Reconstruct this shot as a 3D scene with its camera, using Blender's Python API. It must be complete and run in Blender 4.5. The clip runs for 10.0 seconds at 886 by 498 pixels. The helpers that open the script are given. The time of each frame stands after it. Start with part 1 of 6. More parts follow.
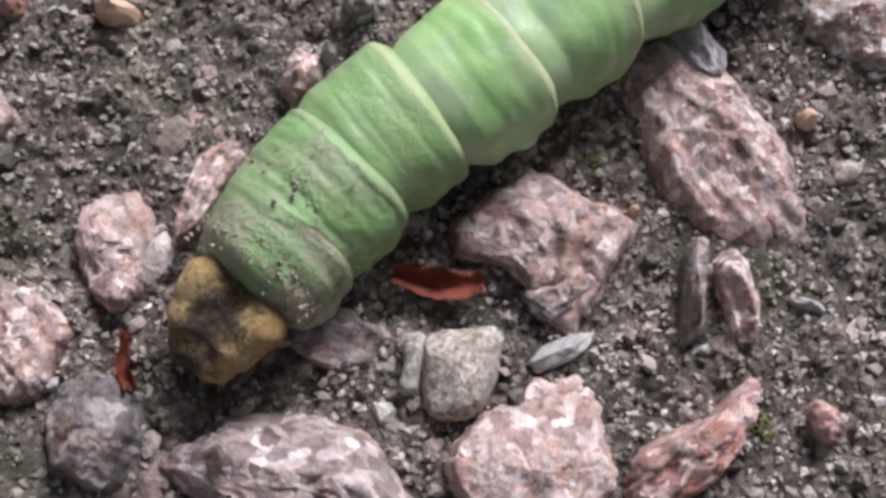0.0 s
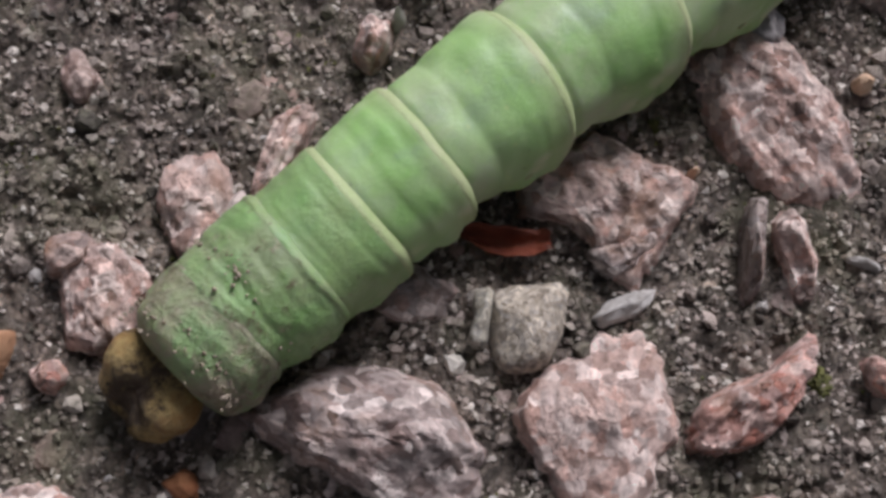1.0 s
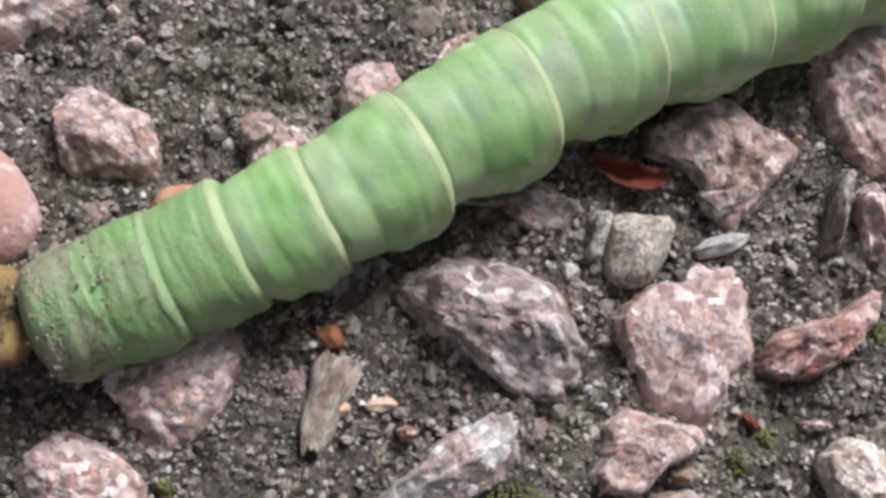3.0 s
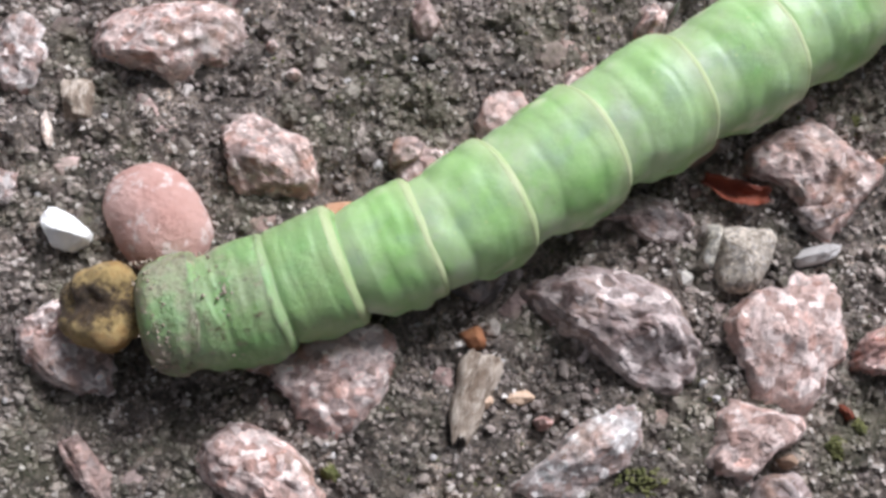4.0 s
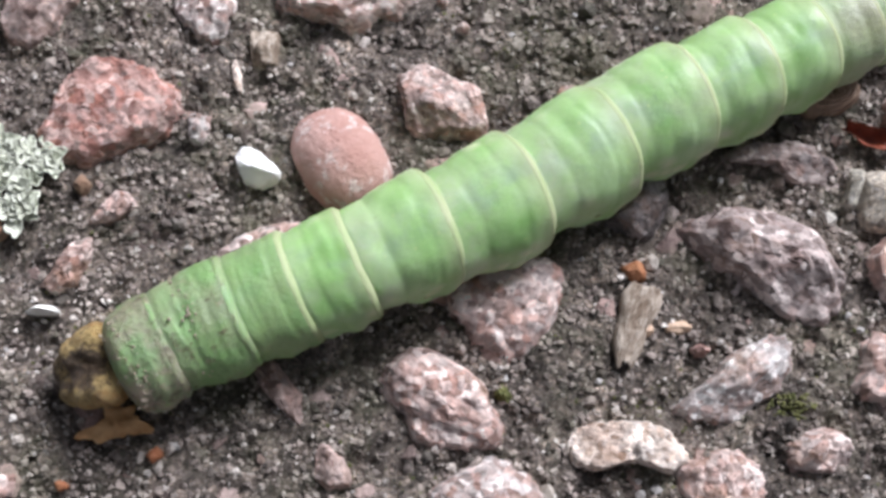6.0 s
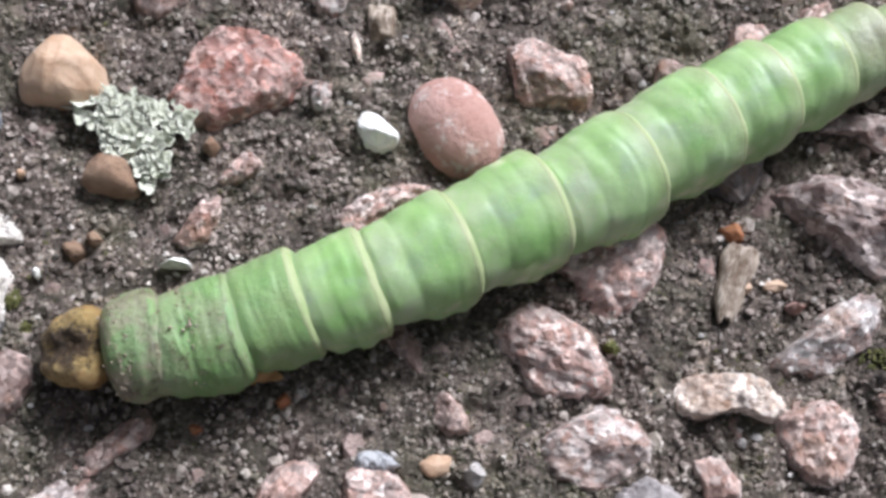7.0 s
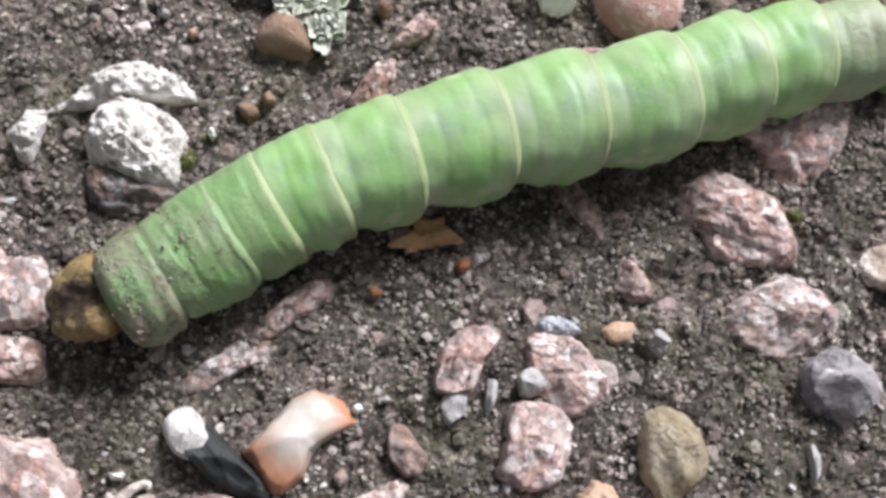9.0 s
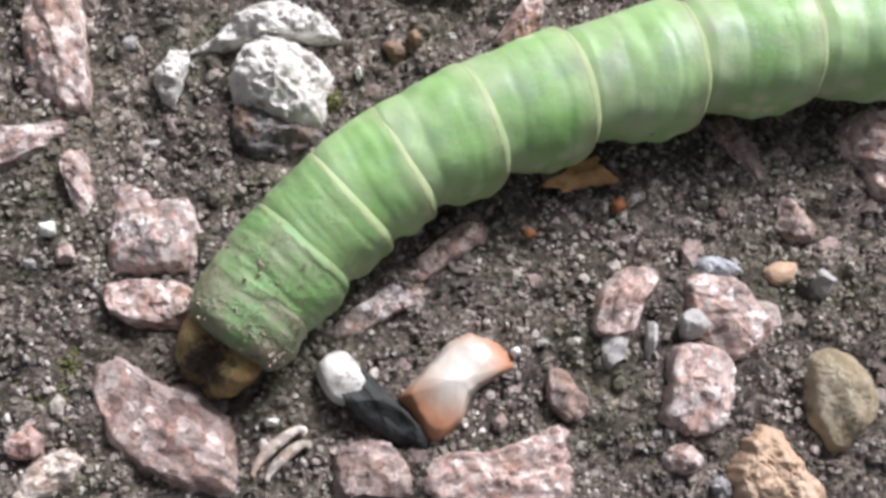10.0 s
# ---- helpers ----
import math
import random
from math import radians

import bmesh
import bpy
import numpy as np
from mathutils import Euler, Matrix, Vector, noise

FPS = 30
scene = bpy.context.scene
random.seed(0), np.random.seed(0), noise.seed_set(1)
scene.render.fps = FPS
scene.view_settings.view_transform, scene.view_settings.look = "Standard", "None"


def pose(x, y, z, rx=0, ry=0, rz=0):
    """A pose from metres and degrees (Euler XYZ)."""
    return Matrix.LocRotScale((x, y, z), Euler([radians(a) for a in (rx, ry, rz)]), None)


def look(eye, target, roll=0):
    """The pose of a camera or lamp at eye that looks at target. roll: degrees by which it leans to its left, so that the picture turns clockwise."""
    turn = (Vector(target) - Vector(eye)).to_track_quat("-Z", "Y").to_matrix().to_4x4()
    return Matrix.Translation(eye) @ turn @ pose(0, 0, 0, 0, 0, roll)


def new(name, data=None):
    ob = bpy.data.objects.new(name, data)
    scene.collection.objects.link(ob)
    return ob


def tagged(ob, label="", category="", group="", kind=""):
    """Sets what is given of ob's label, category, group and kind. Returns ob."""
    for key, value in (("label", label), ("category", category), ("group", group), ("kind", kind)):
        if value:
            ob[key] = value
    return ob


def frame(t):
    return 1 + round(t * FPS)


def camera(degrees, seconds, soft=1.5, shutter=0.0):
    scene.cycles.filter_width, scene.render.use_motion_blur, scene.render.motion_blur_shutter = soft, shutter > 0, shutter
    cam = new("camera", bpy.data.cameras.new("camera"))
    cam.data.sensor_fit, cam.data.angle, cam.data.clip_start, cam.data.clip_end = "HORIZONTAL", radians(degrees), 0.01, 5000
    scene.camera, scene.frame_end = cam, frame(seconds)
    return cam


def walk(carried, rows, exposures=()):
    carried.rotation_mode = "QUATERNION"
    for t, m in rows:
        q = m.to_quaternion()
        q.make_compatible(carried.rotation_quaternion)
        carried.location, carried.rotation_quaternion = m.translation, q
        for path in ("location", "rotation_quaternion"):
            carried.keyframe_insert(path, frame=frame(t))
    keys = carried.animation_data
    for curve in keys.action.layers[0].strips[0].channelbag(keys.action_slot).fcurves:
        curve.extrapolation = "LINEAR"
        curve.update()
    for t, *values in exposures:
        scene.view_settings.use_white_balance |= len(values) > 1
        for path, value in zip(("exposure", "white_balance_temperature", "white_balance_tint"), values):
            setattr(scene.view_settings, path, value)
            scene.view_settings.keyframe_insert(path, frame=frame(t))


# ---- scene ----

SOFT = 3.2
cam = camera(39.2, 10.0, SOFT)
PATH = [
    (0, -0.00000, 0.00000, 0.08000, 13.01, -2.48, -0.82),
    (0.3, -0.00105, 0.00055, 0.08024, 12.07, -2.63, -0.93),
    (0.5, -0.00388, -0.00096, 0.07962, 11.88, -2.40, -0.88),
    (0.7, -0.00422, 0.00070, 0.08123, 11.67, -1.93, -0.72),
    (1, -0.00348, -0.00283, 0.08224, 12.65, -1.71, -0.46),
    (1.2, -0.00558, -0.00532, 0.08127, 11.89, -1.57, -0.15),
    (1.5, -0.00605, -0.00747, 0.08193, 10.93, -1.92, 1.21),
    (1.7, -0.00783, -0.00844, 0.08364, 10.96, -1.71, 2.42),
    (2, -0.01268, -0.01190, 0.08312, 10.71, -1.66, 4.52),
    (2.2, -0.01214, -0.01213, 0.08401, 10.24, -1.11, 6.47),
    (2.5, -0.01003, -0.01090, 0.08774, 11.08, -1.34, 7.56),
    (2.7, -0.00912, -0.00980, 0.09086, 10.69, -2.10, 7.99),
    (3.8, -0.02504, -0.01231, 0.10426, 10.41, -3.04, 7.96),
    (4, -0.02506, -0.01342, 0.10587, 10.69, -3.41, 7.75),
    (4.2, -0.02750, -0.01511, 0.10611, 11.32, -3.40, 7.67),
    (4.5, -0.02743, -0.01420, 0.10811, 10.83, -2.90, 7.96),
    (4.7, -0.02545, -0.01289, 0.10837, 9.84, -3.05, 7.97),
    (5, -0.02829, -0.01624, 0.10818, 10.83, -2.99, 7.91),
    (5.2, -0.02820, -0.02036, 0.10663, 10.67, -2.98, 7.81),
    (5.5, -0.03483, -0.01725, 0.10761, 10.04, -3.61, 7.85),
    (5.7, -0.03687, -0.01943, 0.10924, 11.16, -2.45, 8.15),
    (6.8, -0.04634, -0.03310, 0.11479, 11.80, -5.16, 8.07),
    (7, -0.05030, -0.03430, 0.11522, 13.26, -4.39, 8.29),
    (7.2, -0.05145, -0.03066, 0.11651, 11.87, -3.60, 8.49),
    (7.5, -0.05242, -0.03415, 0.11502, 12.93, -3.74, 8.30),
    (7.7, -0.05417, -0.03395, 0.11509, 11.55, -3.35, 8.42),
    (8, -0.05349, -0.03787, 0.11334, 12.63, -3.38, 8.42),
    (8.2, -0.05593, -0.03805, 0.11259, 11.51, -3.59, 8.56),
    (8.5, -0.05931, -0.04031, 0.11146, 11.91, -3.51, 8.71),
    (8.7, -0.06079, -0.04482, 0.11007, 12.51, -3.66, 8.78),
    (9, -0.06279, -0.04484, 0.10971, 11.64, -3.37, 8.94),
    (9.2, -0.06542, -0.04435, 0.10961, 11.47, -3.58, 8.64),
    (9.5, -0.07114, -0.04794, 0.10768, 12.22, -2.73, 8.69),
    (9.7, -0.07337, -0.04925, 0.10601, 11.44, -2.42, 8.79),
    (10, -0.07359, -0.05145, 0.10495, 11.88, -2.44, 8.61),
]
walk(cam, [(t, pose(*place)) for t, *place in PATH], [(0.0, 0.6, 5950, 20), (0.6, 0.18, 6000, 22), (1.0, 0.1, 6150, 19), (2.0, 0.08, 6100, 19), (2.7, 0.42, 6000, 17), (3.8, 0.66, 5900, 16), (8.0, 0.66, 5900, 16), (10.0, 0.64, 6000, 16)])

MM = 0.001


# ---- world and sun ----
def build_world():
    w = bpy.data.worlds.new("overcast_sky")
    scene.world = w
    w.use_nodes = True
    nt = w.node_tree
    nt.nodes.clear()
    sky = nt.nodes.new("ShaderNodeTexSky")
    sky.sky_type = "NISHITA"
    sky.sun_disc = False
    sky.sun_elevation = radians(41)
    sky.sun_rotation = radians(25)
    sky.air_density, sky.dust_density, sky.ozone_density = 1.0, 4.0, 1.0
    soft = nt.nodes.new("ShaderNodeHueSaturation")
    soft.inputs["Saturation"].default_value = 0.15
    bg = nt.nodes.new("ShaderNodeBackground")
    bg.inputs["Strength"].default_value = 0.042
    out = nt.nodes.new("ShaderNodeOutputWorld")
    nt.links.new(sky.outputs[0], soft.inputs["Color"])
    nt.links.new(soft.outputs[0], bg.inputs["Color"])
    nt.links.new(bg.outputs[0], out.inputs["Surface"])
    data = bpy.data.lights.new("sun", "SUN")
    data.energy, data.angle, data.color = 3.85, radians(24), (1.0, 0.97, 0.94)
    sun = new("sun", data)
    sun.matrix_world = look((0.2, 0.47, 0.44), (0, 0, 0))


build_world()


# ---- materials ----
def blank(name, rough=0.7):
    m = bpy.data.materials.new(name)
    m.use_nodes = True
    nt = m.node_tree
    b = nt.nodes["Principled BSDF"]
    b.inputs["Roughness"].default_value = rough
    b.inputs["Specular IOR Level"].default_value = 0.35
    return m, nt, b


def ramp(nt, source, stops):
    r = nt.nodes.new("ShaderNodeValToRGB")
    while len(r.color_ramp.elements) < len(stops):
        r.color_ramp.elements.new(0.5)
    for e, (at, c) in zip(r.color_ramp.elements, stops):
        e.position = at
        e.color = (*c, 1) if len(c) == 3 else c
    nt.links.new(source, r.inputs[0])
    return r.outputs["Color"]


def mix(nt, fac, a, b, kind="MIX"):
    n = nt.nodes.new("ShaderNodeMix")
    n.data_type, n.blend_type = "RGBA", kind
    if isinstance(fac, float):
        n.inputs[0].default_value = fac
    else:
        nt.links.new(fac, n.inputs[0])
    for slot, c in ((6, a), (7, b)):
        if isinstance(c, tuple):
            n.inputs[slot].default_value = (*c, 1)
        else:
            nt.links.new(c, n.inputs[slot])
    return n.outputs[2]


def coords(nt, spin=True):
    """Object coordinates, shifted by the object's random number so that no two pieces look alike."""
    tc = nt.nodes.new("ShaderNodeTexCoord")
    if not spin:
        return tc.outputs["Object"]
    info = nt.nodes.new("ShaderNodeObjectInfo")
    add = nt.nodes.new("ShaderNodeVectorMath")
    add.operation = "MULTIPLY_ADD"
    nt.links.new(info.outputs["Random"], add.inputs[0])
    add.inputs[1].default_value = (0.37, 0.71, 0.53)
    nt.links.new(tc.outputs["Object"], add.inputs[2])
    return add.outputs[0]


def tex(nt, vec, kind, scale, **values):
    n = nt.nodes.new("ShaderNodeTex" + kind)
    nt.links.new(vec, n.inputs["Vector"])
    n.inputs["Scale"].default_value = scale
    for key, value in values.items():
        n.inputs[key].default_value = value
    return n


def bump(nt, b, height, distance, strength=1.0, under=None):
    n = nt.nodes.new("ShaderNodeBump")
    n.inputs["Strength"].default_value = strength
    n.inputs["Distance"].default_value = distance
    nt.links.new(height, n.inputs["Height"])
    if under is not None:
        nt.links.new(under, n.inputs["Normal"])
    nt.links.new(n.outputs[0], b.inputs["Normal"])
    return n.outputs[0]


def rock(name, main, second, dark, light, crystal=900.0, rough=0.75, contrast=0.55, stain=0.7):
    """Crystalline rock: interlocking mineral grains, cleavage streaks, iron stains and a film of soil in the pits."""
    m, nt, b = blank(name, rough)
    v = coords(nt)
    warp = tex(nt, v, "Noise", 420.0, Detail=4.0, Roughness=0.65).outputs["Color"]
    bend = nt.nodes.new("ShaderNodeVectorMath")
    bend.operation = "MULTIPLY_ADD"
    nt.links.new(warp, bend.inputs[0])
    bend.inputs[1].default_value = (0.0016, 0.0016, 0.0016)
    nt.links.new(v, bend.inputs[2])
    w = bend.outputs[0]
    blotch = tex(nt, w, "Noise", 150.0, Detail=6.0, Roughness=0.62).outputs["Fac"]
    base = ramp(nt, blotch, [(0.34, dark), (0.43, main), (0.54, second), (0.66, light)])
    big = tex(nt, w, "Voronoi", crystal * 0.55, Randomness=1.0)
    sep = nt.nodes.new("ShaderNodeSeparateColor")
    nt.links.new(big.outputs["Color"], sep.inputs[0])
    grey = tuple(0.7 * sum(second) / 3 * 0.85 + 0.3 * c * 0.85 for c in second)
    patch = ramp(nt, sep.outputs[1], [(0.08, dark), (0.25, main), (0.45, grey), (0.68, second), (0.9, light)])
    col = mix(nt, contrast, base, patch)
    # interlocking crystals, each of one mineral
    slight = nt.nodes.new("ShaderNodeVectorMath")
    slight.operation = "MULTIPLY_ADD"
    nt.links.new(tex(nt, v, "Noise", 1300.0, Detail=3.0).outputs["Color"], slight.inputs[0])
    slight.inputs[1].default_value = (0.0006, 0.0006, 0.0006)
    nt.links.new(v, slight.inputs[2])
    cells = tex(nt, slight.outputs[0], "Voronoi", crystal * 1.5, Randomness=1.0)
    sep2 = nt.nodes.new("ShaderNodeSeparateColor")
    nt.links.new(cells.outputs["Color"], sep2.inputs[0])
    mineral = ramp(nt, sep2.outputs[0], [(0.05, dark), (0.2, main), (0.42, grey), (0.62, second), (0.82, light)])
    col = mix(nt, 0.6, col, mineral)
    tone = ramp(nt, sep2.outputs[2], [(0.0, (0.6, 0.58, 0.57)), (0.3, (0.95, 0.94, 0.94)), (0.75, (1.12, 1.12, 1.12)), (1.0, (1.45, 1.45, 1.45))])
    col = mix(nt, 0.8, col, tone, "MULTIPLY")
    # cleavage streaks in the direction of the grain
    st = nt.nodes.new("ShaderNodeVectorMath")
    st.operation = "MULTIPLY"
    nt.links.new(w, st.inputs[0])
    st.inputs[1].default_value = (0.4, 1.0, 0.8)
    streak = tex(nt, st.outputs[0], "Noise", 1900.0, Detail=5.0, Roughness=0.65).outputs["Fac"]
    col = mix(nt, 0.75, col, ramp(nt, streak, [(0.34, (0.68, 0.67, 0.67)), (0.5, (1, 1, 1)), (0.66, (1.3, 1.29, 1.29))]), "MULTIPLY")
    # no two stones of one tint: greyer, browner or paler
    own = nt.nodes.new("ShaderNodeObjectInfo").outputs["Random"]
    col = mix(nt, 1.0, col, ramp(nt, own, [(0.0, (0.9, 0.97, 0.98)), (0.3, (1.08, 1.03, 1.0)), (0.55, (0.93, 0.86, 0.82)), (0.8, (1.15, 1.13, 1.11)), (1.0, (1.0, 0.92, 0.87))]), "MULTIPLY")
    rust = tex(nt, v, "Noise", 150.0, Detail=7.0, Roughness=0.7).outputs["Fac"]
    col = mix(nt, ramp(nt, rust, [(0.53, (0, 0, 0)), (0.66, (stain * 0.8, stain * 0.8, stain * 0.8))]), col, (0.38, 0.2, 0.11))
    film = tex(nt, v, "Noise", 260.0, Detail=8.0, Roughness=0.75).outputs["Fac"]
    col = mix(nt, ramp(nt, film, [(0.55, (0, 0, 0)), (0.68, (0.5, 0.5, 0.5))]), col, (0.17, 0.15, 0.125))
    nt.links.new(col, b.inputs["Base Color"])
    rel = tex(nt, w, "Noise", 900.0, Detail=7.0, Roughness=0.68).outputs["Fac"]
    first = bump(nt, b, rel, 0.0009, 1.0)
    bump(nt, b, streak, 0.00025, 0.6, first)
    return m


def ground_material():
    """Bitumen-bound aggregate: dark binder with crevice shade painted in, worn grains of several sizes, brownish silt,
    faint moss.
    """
    m, nt, b = blank("worn_asphalt", 0.85)
    v = coords(nt, False)
    warp = tex(nt, v, "Noise", 700.0, Detail=3.0).outputs["Color"]
    bend = nt.nodes.new("ShaderNodeVectorMath")
    bend.operation = "MULTIPLY_ADD"
    nt.links.new(warp, bend.inputs[0])
    bend.inputs[1].default_value = (0.0009, 0.0009, 0.0009)
    nt.links.new(v, bend.inputs[2])
    w = bend.outputs[0]
    silt = tex(nt, w, "Noise", 110.0, Detail=9.0, Roughness=0.74).outputs["Fac"]
    col = ramp(nt, silt, [(0.36, (0.088, 0.08, 0.066)), (0.5, (0.25, 0.222, 0.186)), (0.64, (0.44, 0.392, 0.33))])
    for scale, depth in ((900.0, 0.6), (2100.0, 0.75)):
        cells = tex(nt, w, "Voronoi", scale, Randomness=1.0)
        sep = nt.nodes.new("ShaderNodeSeparateColor")
        nt.links.new(cells.outputs["Color"], sep.inputs[0])
        grain = ramp(nt, sep.outputs[0], [(0.0, (0.45, 0.43, 0.43)), (0.5, (1.0, 0.97, 0.96)), (0.9, (1.5, 1.42, 1.4)), (0.985, (2.4, 2.3, 2.25))])
        col = mix(nt, depth, col, grain, "MULTIPLY")
        # dark binder round each grain, deepened in colour for shade in the crevices
        joint = ramp(nt, cells.outputs["Distance"], [(0.3, (1.15, 1.15, 1.15)), (0.75, (0.5, 0.48, 0.47))])
        col = mix(nt, depth, col, joint, "MULTIPLY")
    chips = tex(nt, w, "Noise", 190.0, Detail=4.0, Roughness=0.6).outputs["Fac"]
    col = mix(nt, ramp(nt, chips, [(0.58, (0, 0, 0)), (0.68, (0.55, 0.55, 0.55))]), col, (0.26, 0.19, 0.175))
    moss = tex(nt, v, "Noise", 90.0, Detail=7.0, Roughness=0.75).outputs["Fac"]
    col = mix(nt, ramp(nt, moss, [(0.48, (0, 0, 0)), (0.66, (0.6, 0.6, 0.6))]), col, (0.15, 0.155, 0.085))
    nt.links.new(col, b.inputs["Base Color"])
    fine = tex(nt, v, "Noise", 1100.0, Detail=8.0, Roughness=0.78).outputs["Fac"]
    bump(nt, b, fine, 0.0014, 1.0)
    return m


def grit_material(name="loose_grit", pinkish=False):
    m, nt, b = blank(name, 0.8)
    geo = nt.nodes.new("ShaderNodeNewGeometry")
    col = ramp(nt, geo.outputs["Random Per Island"], [(0.0, (0.075, 0.069, 0.058)), (0.3, (0.215, 0.184, 0.162)), (0.65, (0.32, 0.274, 0.244)),
                                                       (0.86, (0.39, 0.355, 0.312)), (0.95, (0.5, 0.46, 0.42)), (0.99, (0.66, 0.63, 0.58))])
    if pinkish:
        col = ramp(nt, geo.outputs["Random Per Island"], [(0.0, (0.16, 0.125, 0.115)), (0.35, (0.27, 0.2, 0.18)), (0.65, (0.36, 0.25, 0.22)), (0.85, (0.42, 0.34, 0.31)), (0.97, (0.55, 0.48, 0.45))])
    v = coords(nt, False)
    area = tex(nt, v, "Noise", 130.0, Detail=5.0, Roughness=0.7).outputs["Fac"]
    col = mix(nt, 0.9, col, ramp(nt, area, [(0.37, (0.36, 0.35, 0.34)), (0.5, (1.05, 1.03, 1.01)), (0.62, (1.45, 1.42, 1.4))]), "MULTIPLY")
    moss = tex(nt, v, "Noise", 90.0, Detail=7.0, Roughness=0.75).outputs["Fac"]
    col = mix(nt, ramp(nt, moss, [(0.47, (0, 0, 0)), (0.62, (0.5, 0.5, 0.5))]), col, (0.185, 0.185, 0.11))
    fine = tex(nt, v, "Noise", 2500.0, Detail=4.0, Roughness=0.7).outputs["Fac"]
    col = mix(nt, 0.7, col, ramp(nt, fine, [(0.35, (0.65, 0.65, 0.65)), (0.65, (1.2, 1.2, 1.2))]), "MULTIPLY")
    nt.links.new(col, b.inputs["Base Color"])
    bump(nt, b, fine, 0.0004, 0.8)
    return m


def skin_material(name, dirty=0.0, grey=0.0, pale=0.0):
    """Moist green larval skin: paler sides, dusky mark along the back, fine transverse creases, soil stains."""
    m, nt, b = blank(name, 0.42)
    v = coords(nt, False)
    sh = coords(nt)
    big = tex(nt, sh, "Noise", 170.0, Detail=4.0, Roughness=0.55).outputs["Fac"]
    col = ramp(nt, big, [(0.34, (0.225, 0.41, 0.13)), (0.5, (0.295, 0.465, 0.19)), (0.66, (0.36, 0.51, 0.255))])
    # dusky patch along the back
    sep = nt.nodes.new("ShaderNodeSeparateXYZ")
    nt.links.new(v, sep.inputs[0])
    ab = nt.nodes.new("ShaderNodeMath")
    ab.operation = "ABSOLUTE"
    nt.links.new(sep.outputs["Y"], ab.inputs[0])
    wide = nt.nodes.new("ShaderNodeMapRange")
    wide.inputs["From Min"].default_value, wide.inputs["From Max"].default_value = 0.0004, 0.0026
    wide.inputs["To Min"].default_value, wide.inputs["To Max"].default_value = 0.7, 0.0
    nt.links.new(ab.outputs[0], wide.inputs["Value"])
    patch = tex(nt, sh, "Noise", 330.0, Detail=3.0).outputs["Fac"]
    pm = nt.nodes.new("ShaderNodeMath")
    pm.operation = "MULTIPLY"
    nt.links.new(wide.outputs[0], pm.inputs[0])
    nt.links.new(ramp(nt, patch, [(0.42, (0, 0, 0)), (0.6, (0.8, 0.8, 0.8))]), pm.inputs[1])
    col = mix(nt, pm.outputs[0], col, (0.25, 0.34, 0.25))
    # mauve bloom
    bloom = tex(nt, sh, "Noise", 240.0, Detail=3.0).outputs["Fac"]
    col = mix(nt, ramp(nt, bloom, [(0.56, (0, 0, 0)), (0.75, (0.4, 0.4, 0.4))]), col, (0.33, 0.345, 0.245))
    # transverse crease lines
    st = nt.nodes.new("ShaderNodeVectorMath")
    st.operation = "MULTIPLY"
    nt.links.new(sh, st.inputs[0])
    st.inputs[1].default_value = (1.0, 0.2, 0.2)
    crease = tex(nt, st.outputs[0], "Noise", 1100.0, Detail=4.0, Roughness=0.6).outputs["Fac"]
    # short dusky dashes across the back, painting the shade of creases
    lap = nt.nodes.new("ShaderNodeMath")
    lap.operation = "MULTIPLY_ADD"
    nt.links.new(sep.outputs["Z"], lap.inputs[0])
    lap.inputs[1].default_value = 0.16
    nt.links.new(sep.outputs["X"], lap.inputs[2])
    count = nt.nodes.new("ShaderNodeMath")
    count.operation = "MULTIPLY"
    count.inputs[1].default_value = 590.0
    nt.links.new(lap.outputs[0], count.inputs[0])
    part_of = nt.nodes.new("ShaderNodeMath")
    part_of.operation = "FRACT"
    nt.links.new(count.outputs[0], part_of.inputs[0])
    line = ramp(nt, part_of.outputs[0], [(0.4, (0, 0, 0)), (0.5, (1, 1, 1)), (0.6, (0, 0, 0))])
    where = tex(nt, sh, "Noise", 520.0, Detail=3.0).outputs["Fac"]
    dash = mix(nt, 1.0, line, ramp(nt, where, [(0.53, (0, 0, 0)), (0.62, (0.5, 0.5, 0.5))]), "MULTIPLY")
    dash = mix(nt, 1.0, dash, wide.outputs[0], "MULTIPLY")
    col = mix(nt, dash, col, (0.12, 0.19, 0.12))
    # dusty mauve front half of the ring, behind the fold before it
    front = nt.nodes.new("ShaderNodeMapRange")
    front.interpolation_type = "SMOOTHSTEP"
    front.inputs["From Min"].default_value, front.inputs["From Max"].default_value = 0.004, 0.0078
    front.inputs["To Min"].default_value, front.inputs["To Max"].default_value = 0.0, 0.5
    nt.links.new(sep.outputs["X"], front.inputs["Value"])
    dust = tex(nt, sh, "Noise", 300.0, Detail=5.0, Roughness=0.65).outputs["Fac"]
    dust = mix(nt, 1.0, front.outputs[0], ramp(nt, dust, [(0.36, (0.1, 0.1, 0.1)), (0.6, (0.95, 0.95, 0.95))]), "MULTIPLY")
    col = mix(nt, dust, col, (0.41, 0.41, 0.32))
    # pale warts low on the flanks
    flank = nt.nodes.new("ShaderNodeMapRange")
    flank.interpolation_type = "SMOOTHSTEP"
    flank.inputs["From Min"].default_value, flank.inputs["From Max"].default_value = 0.0036, 0.0052
    nt.links.new(ab.outputs[0], flank.inputs["Value"])
    wart = tex(nt, sh, "Voronoi", 380.0, Randomness=1.0).outputs["Distance"]
    wart = mix(nt, 1.0, flank.outputs[0], ramp(nt, wart, [(0.16, (0.75, 0.75, 0.75)), (0.42, (0, 0, 0))]), "MULTIPLY")
    col = mix(nt, wart, col, (0.56, 0.6, 0.4))
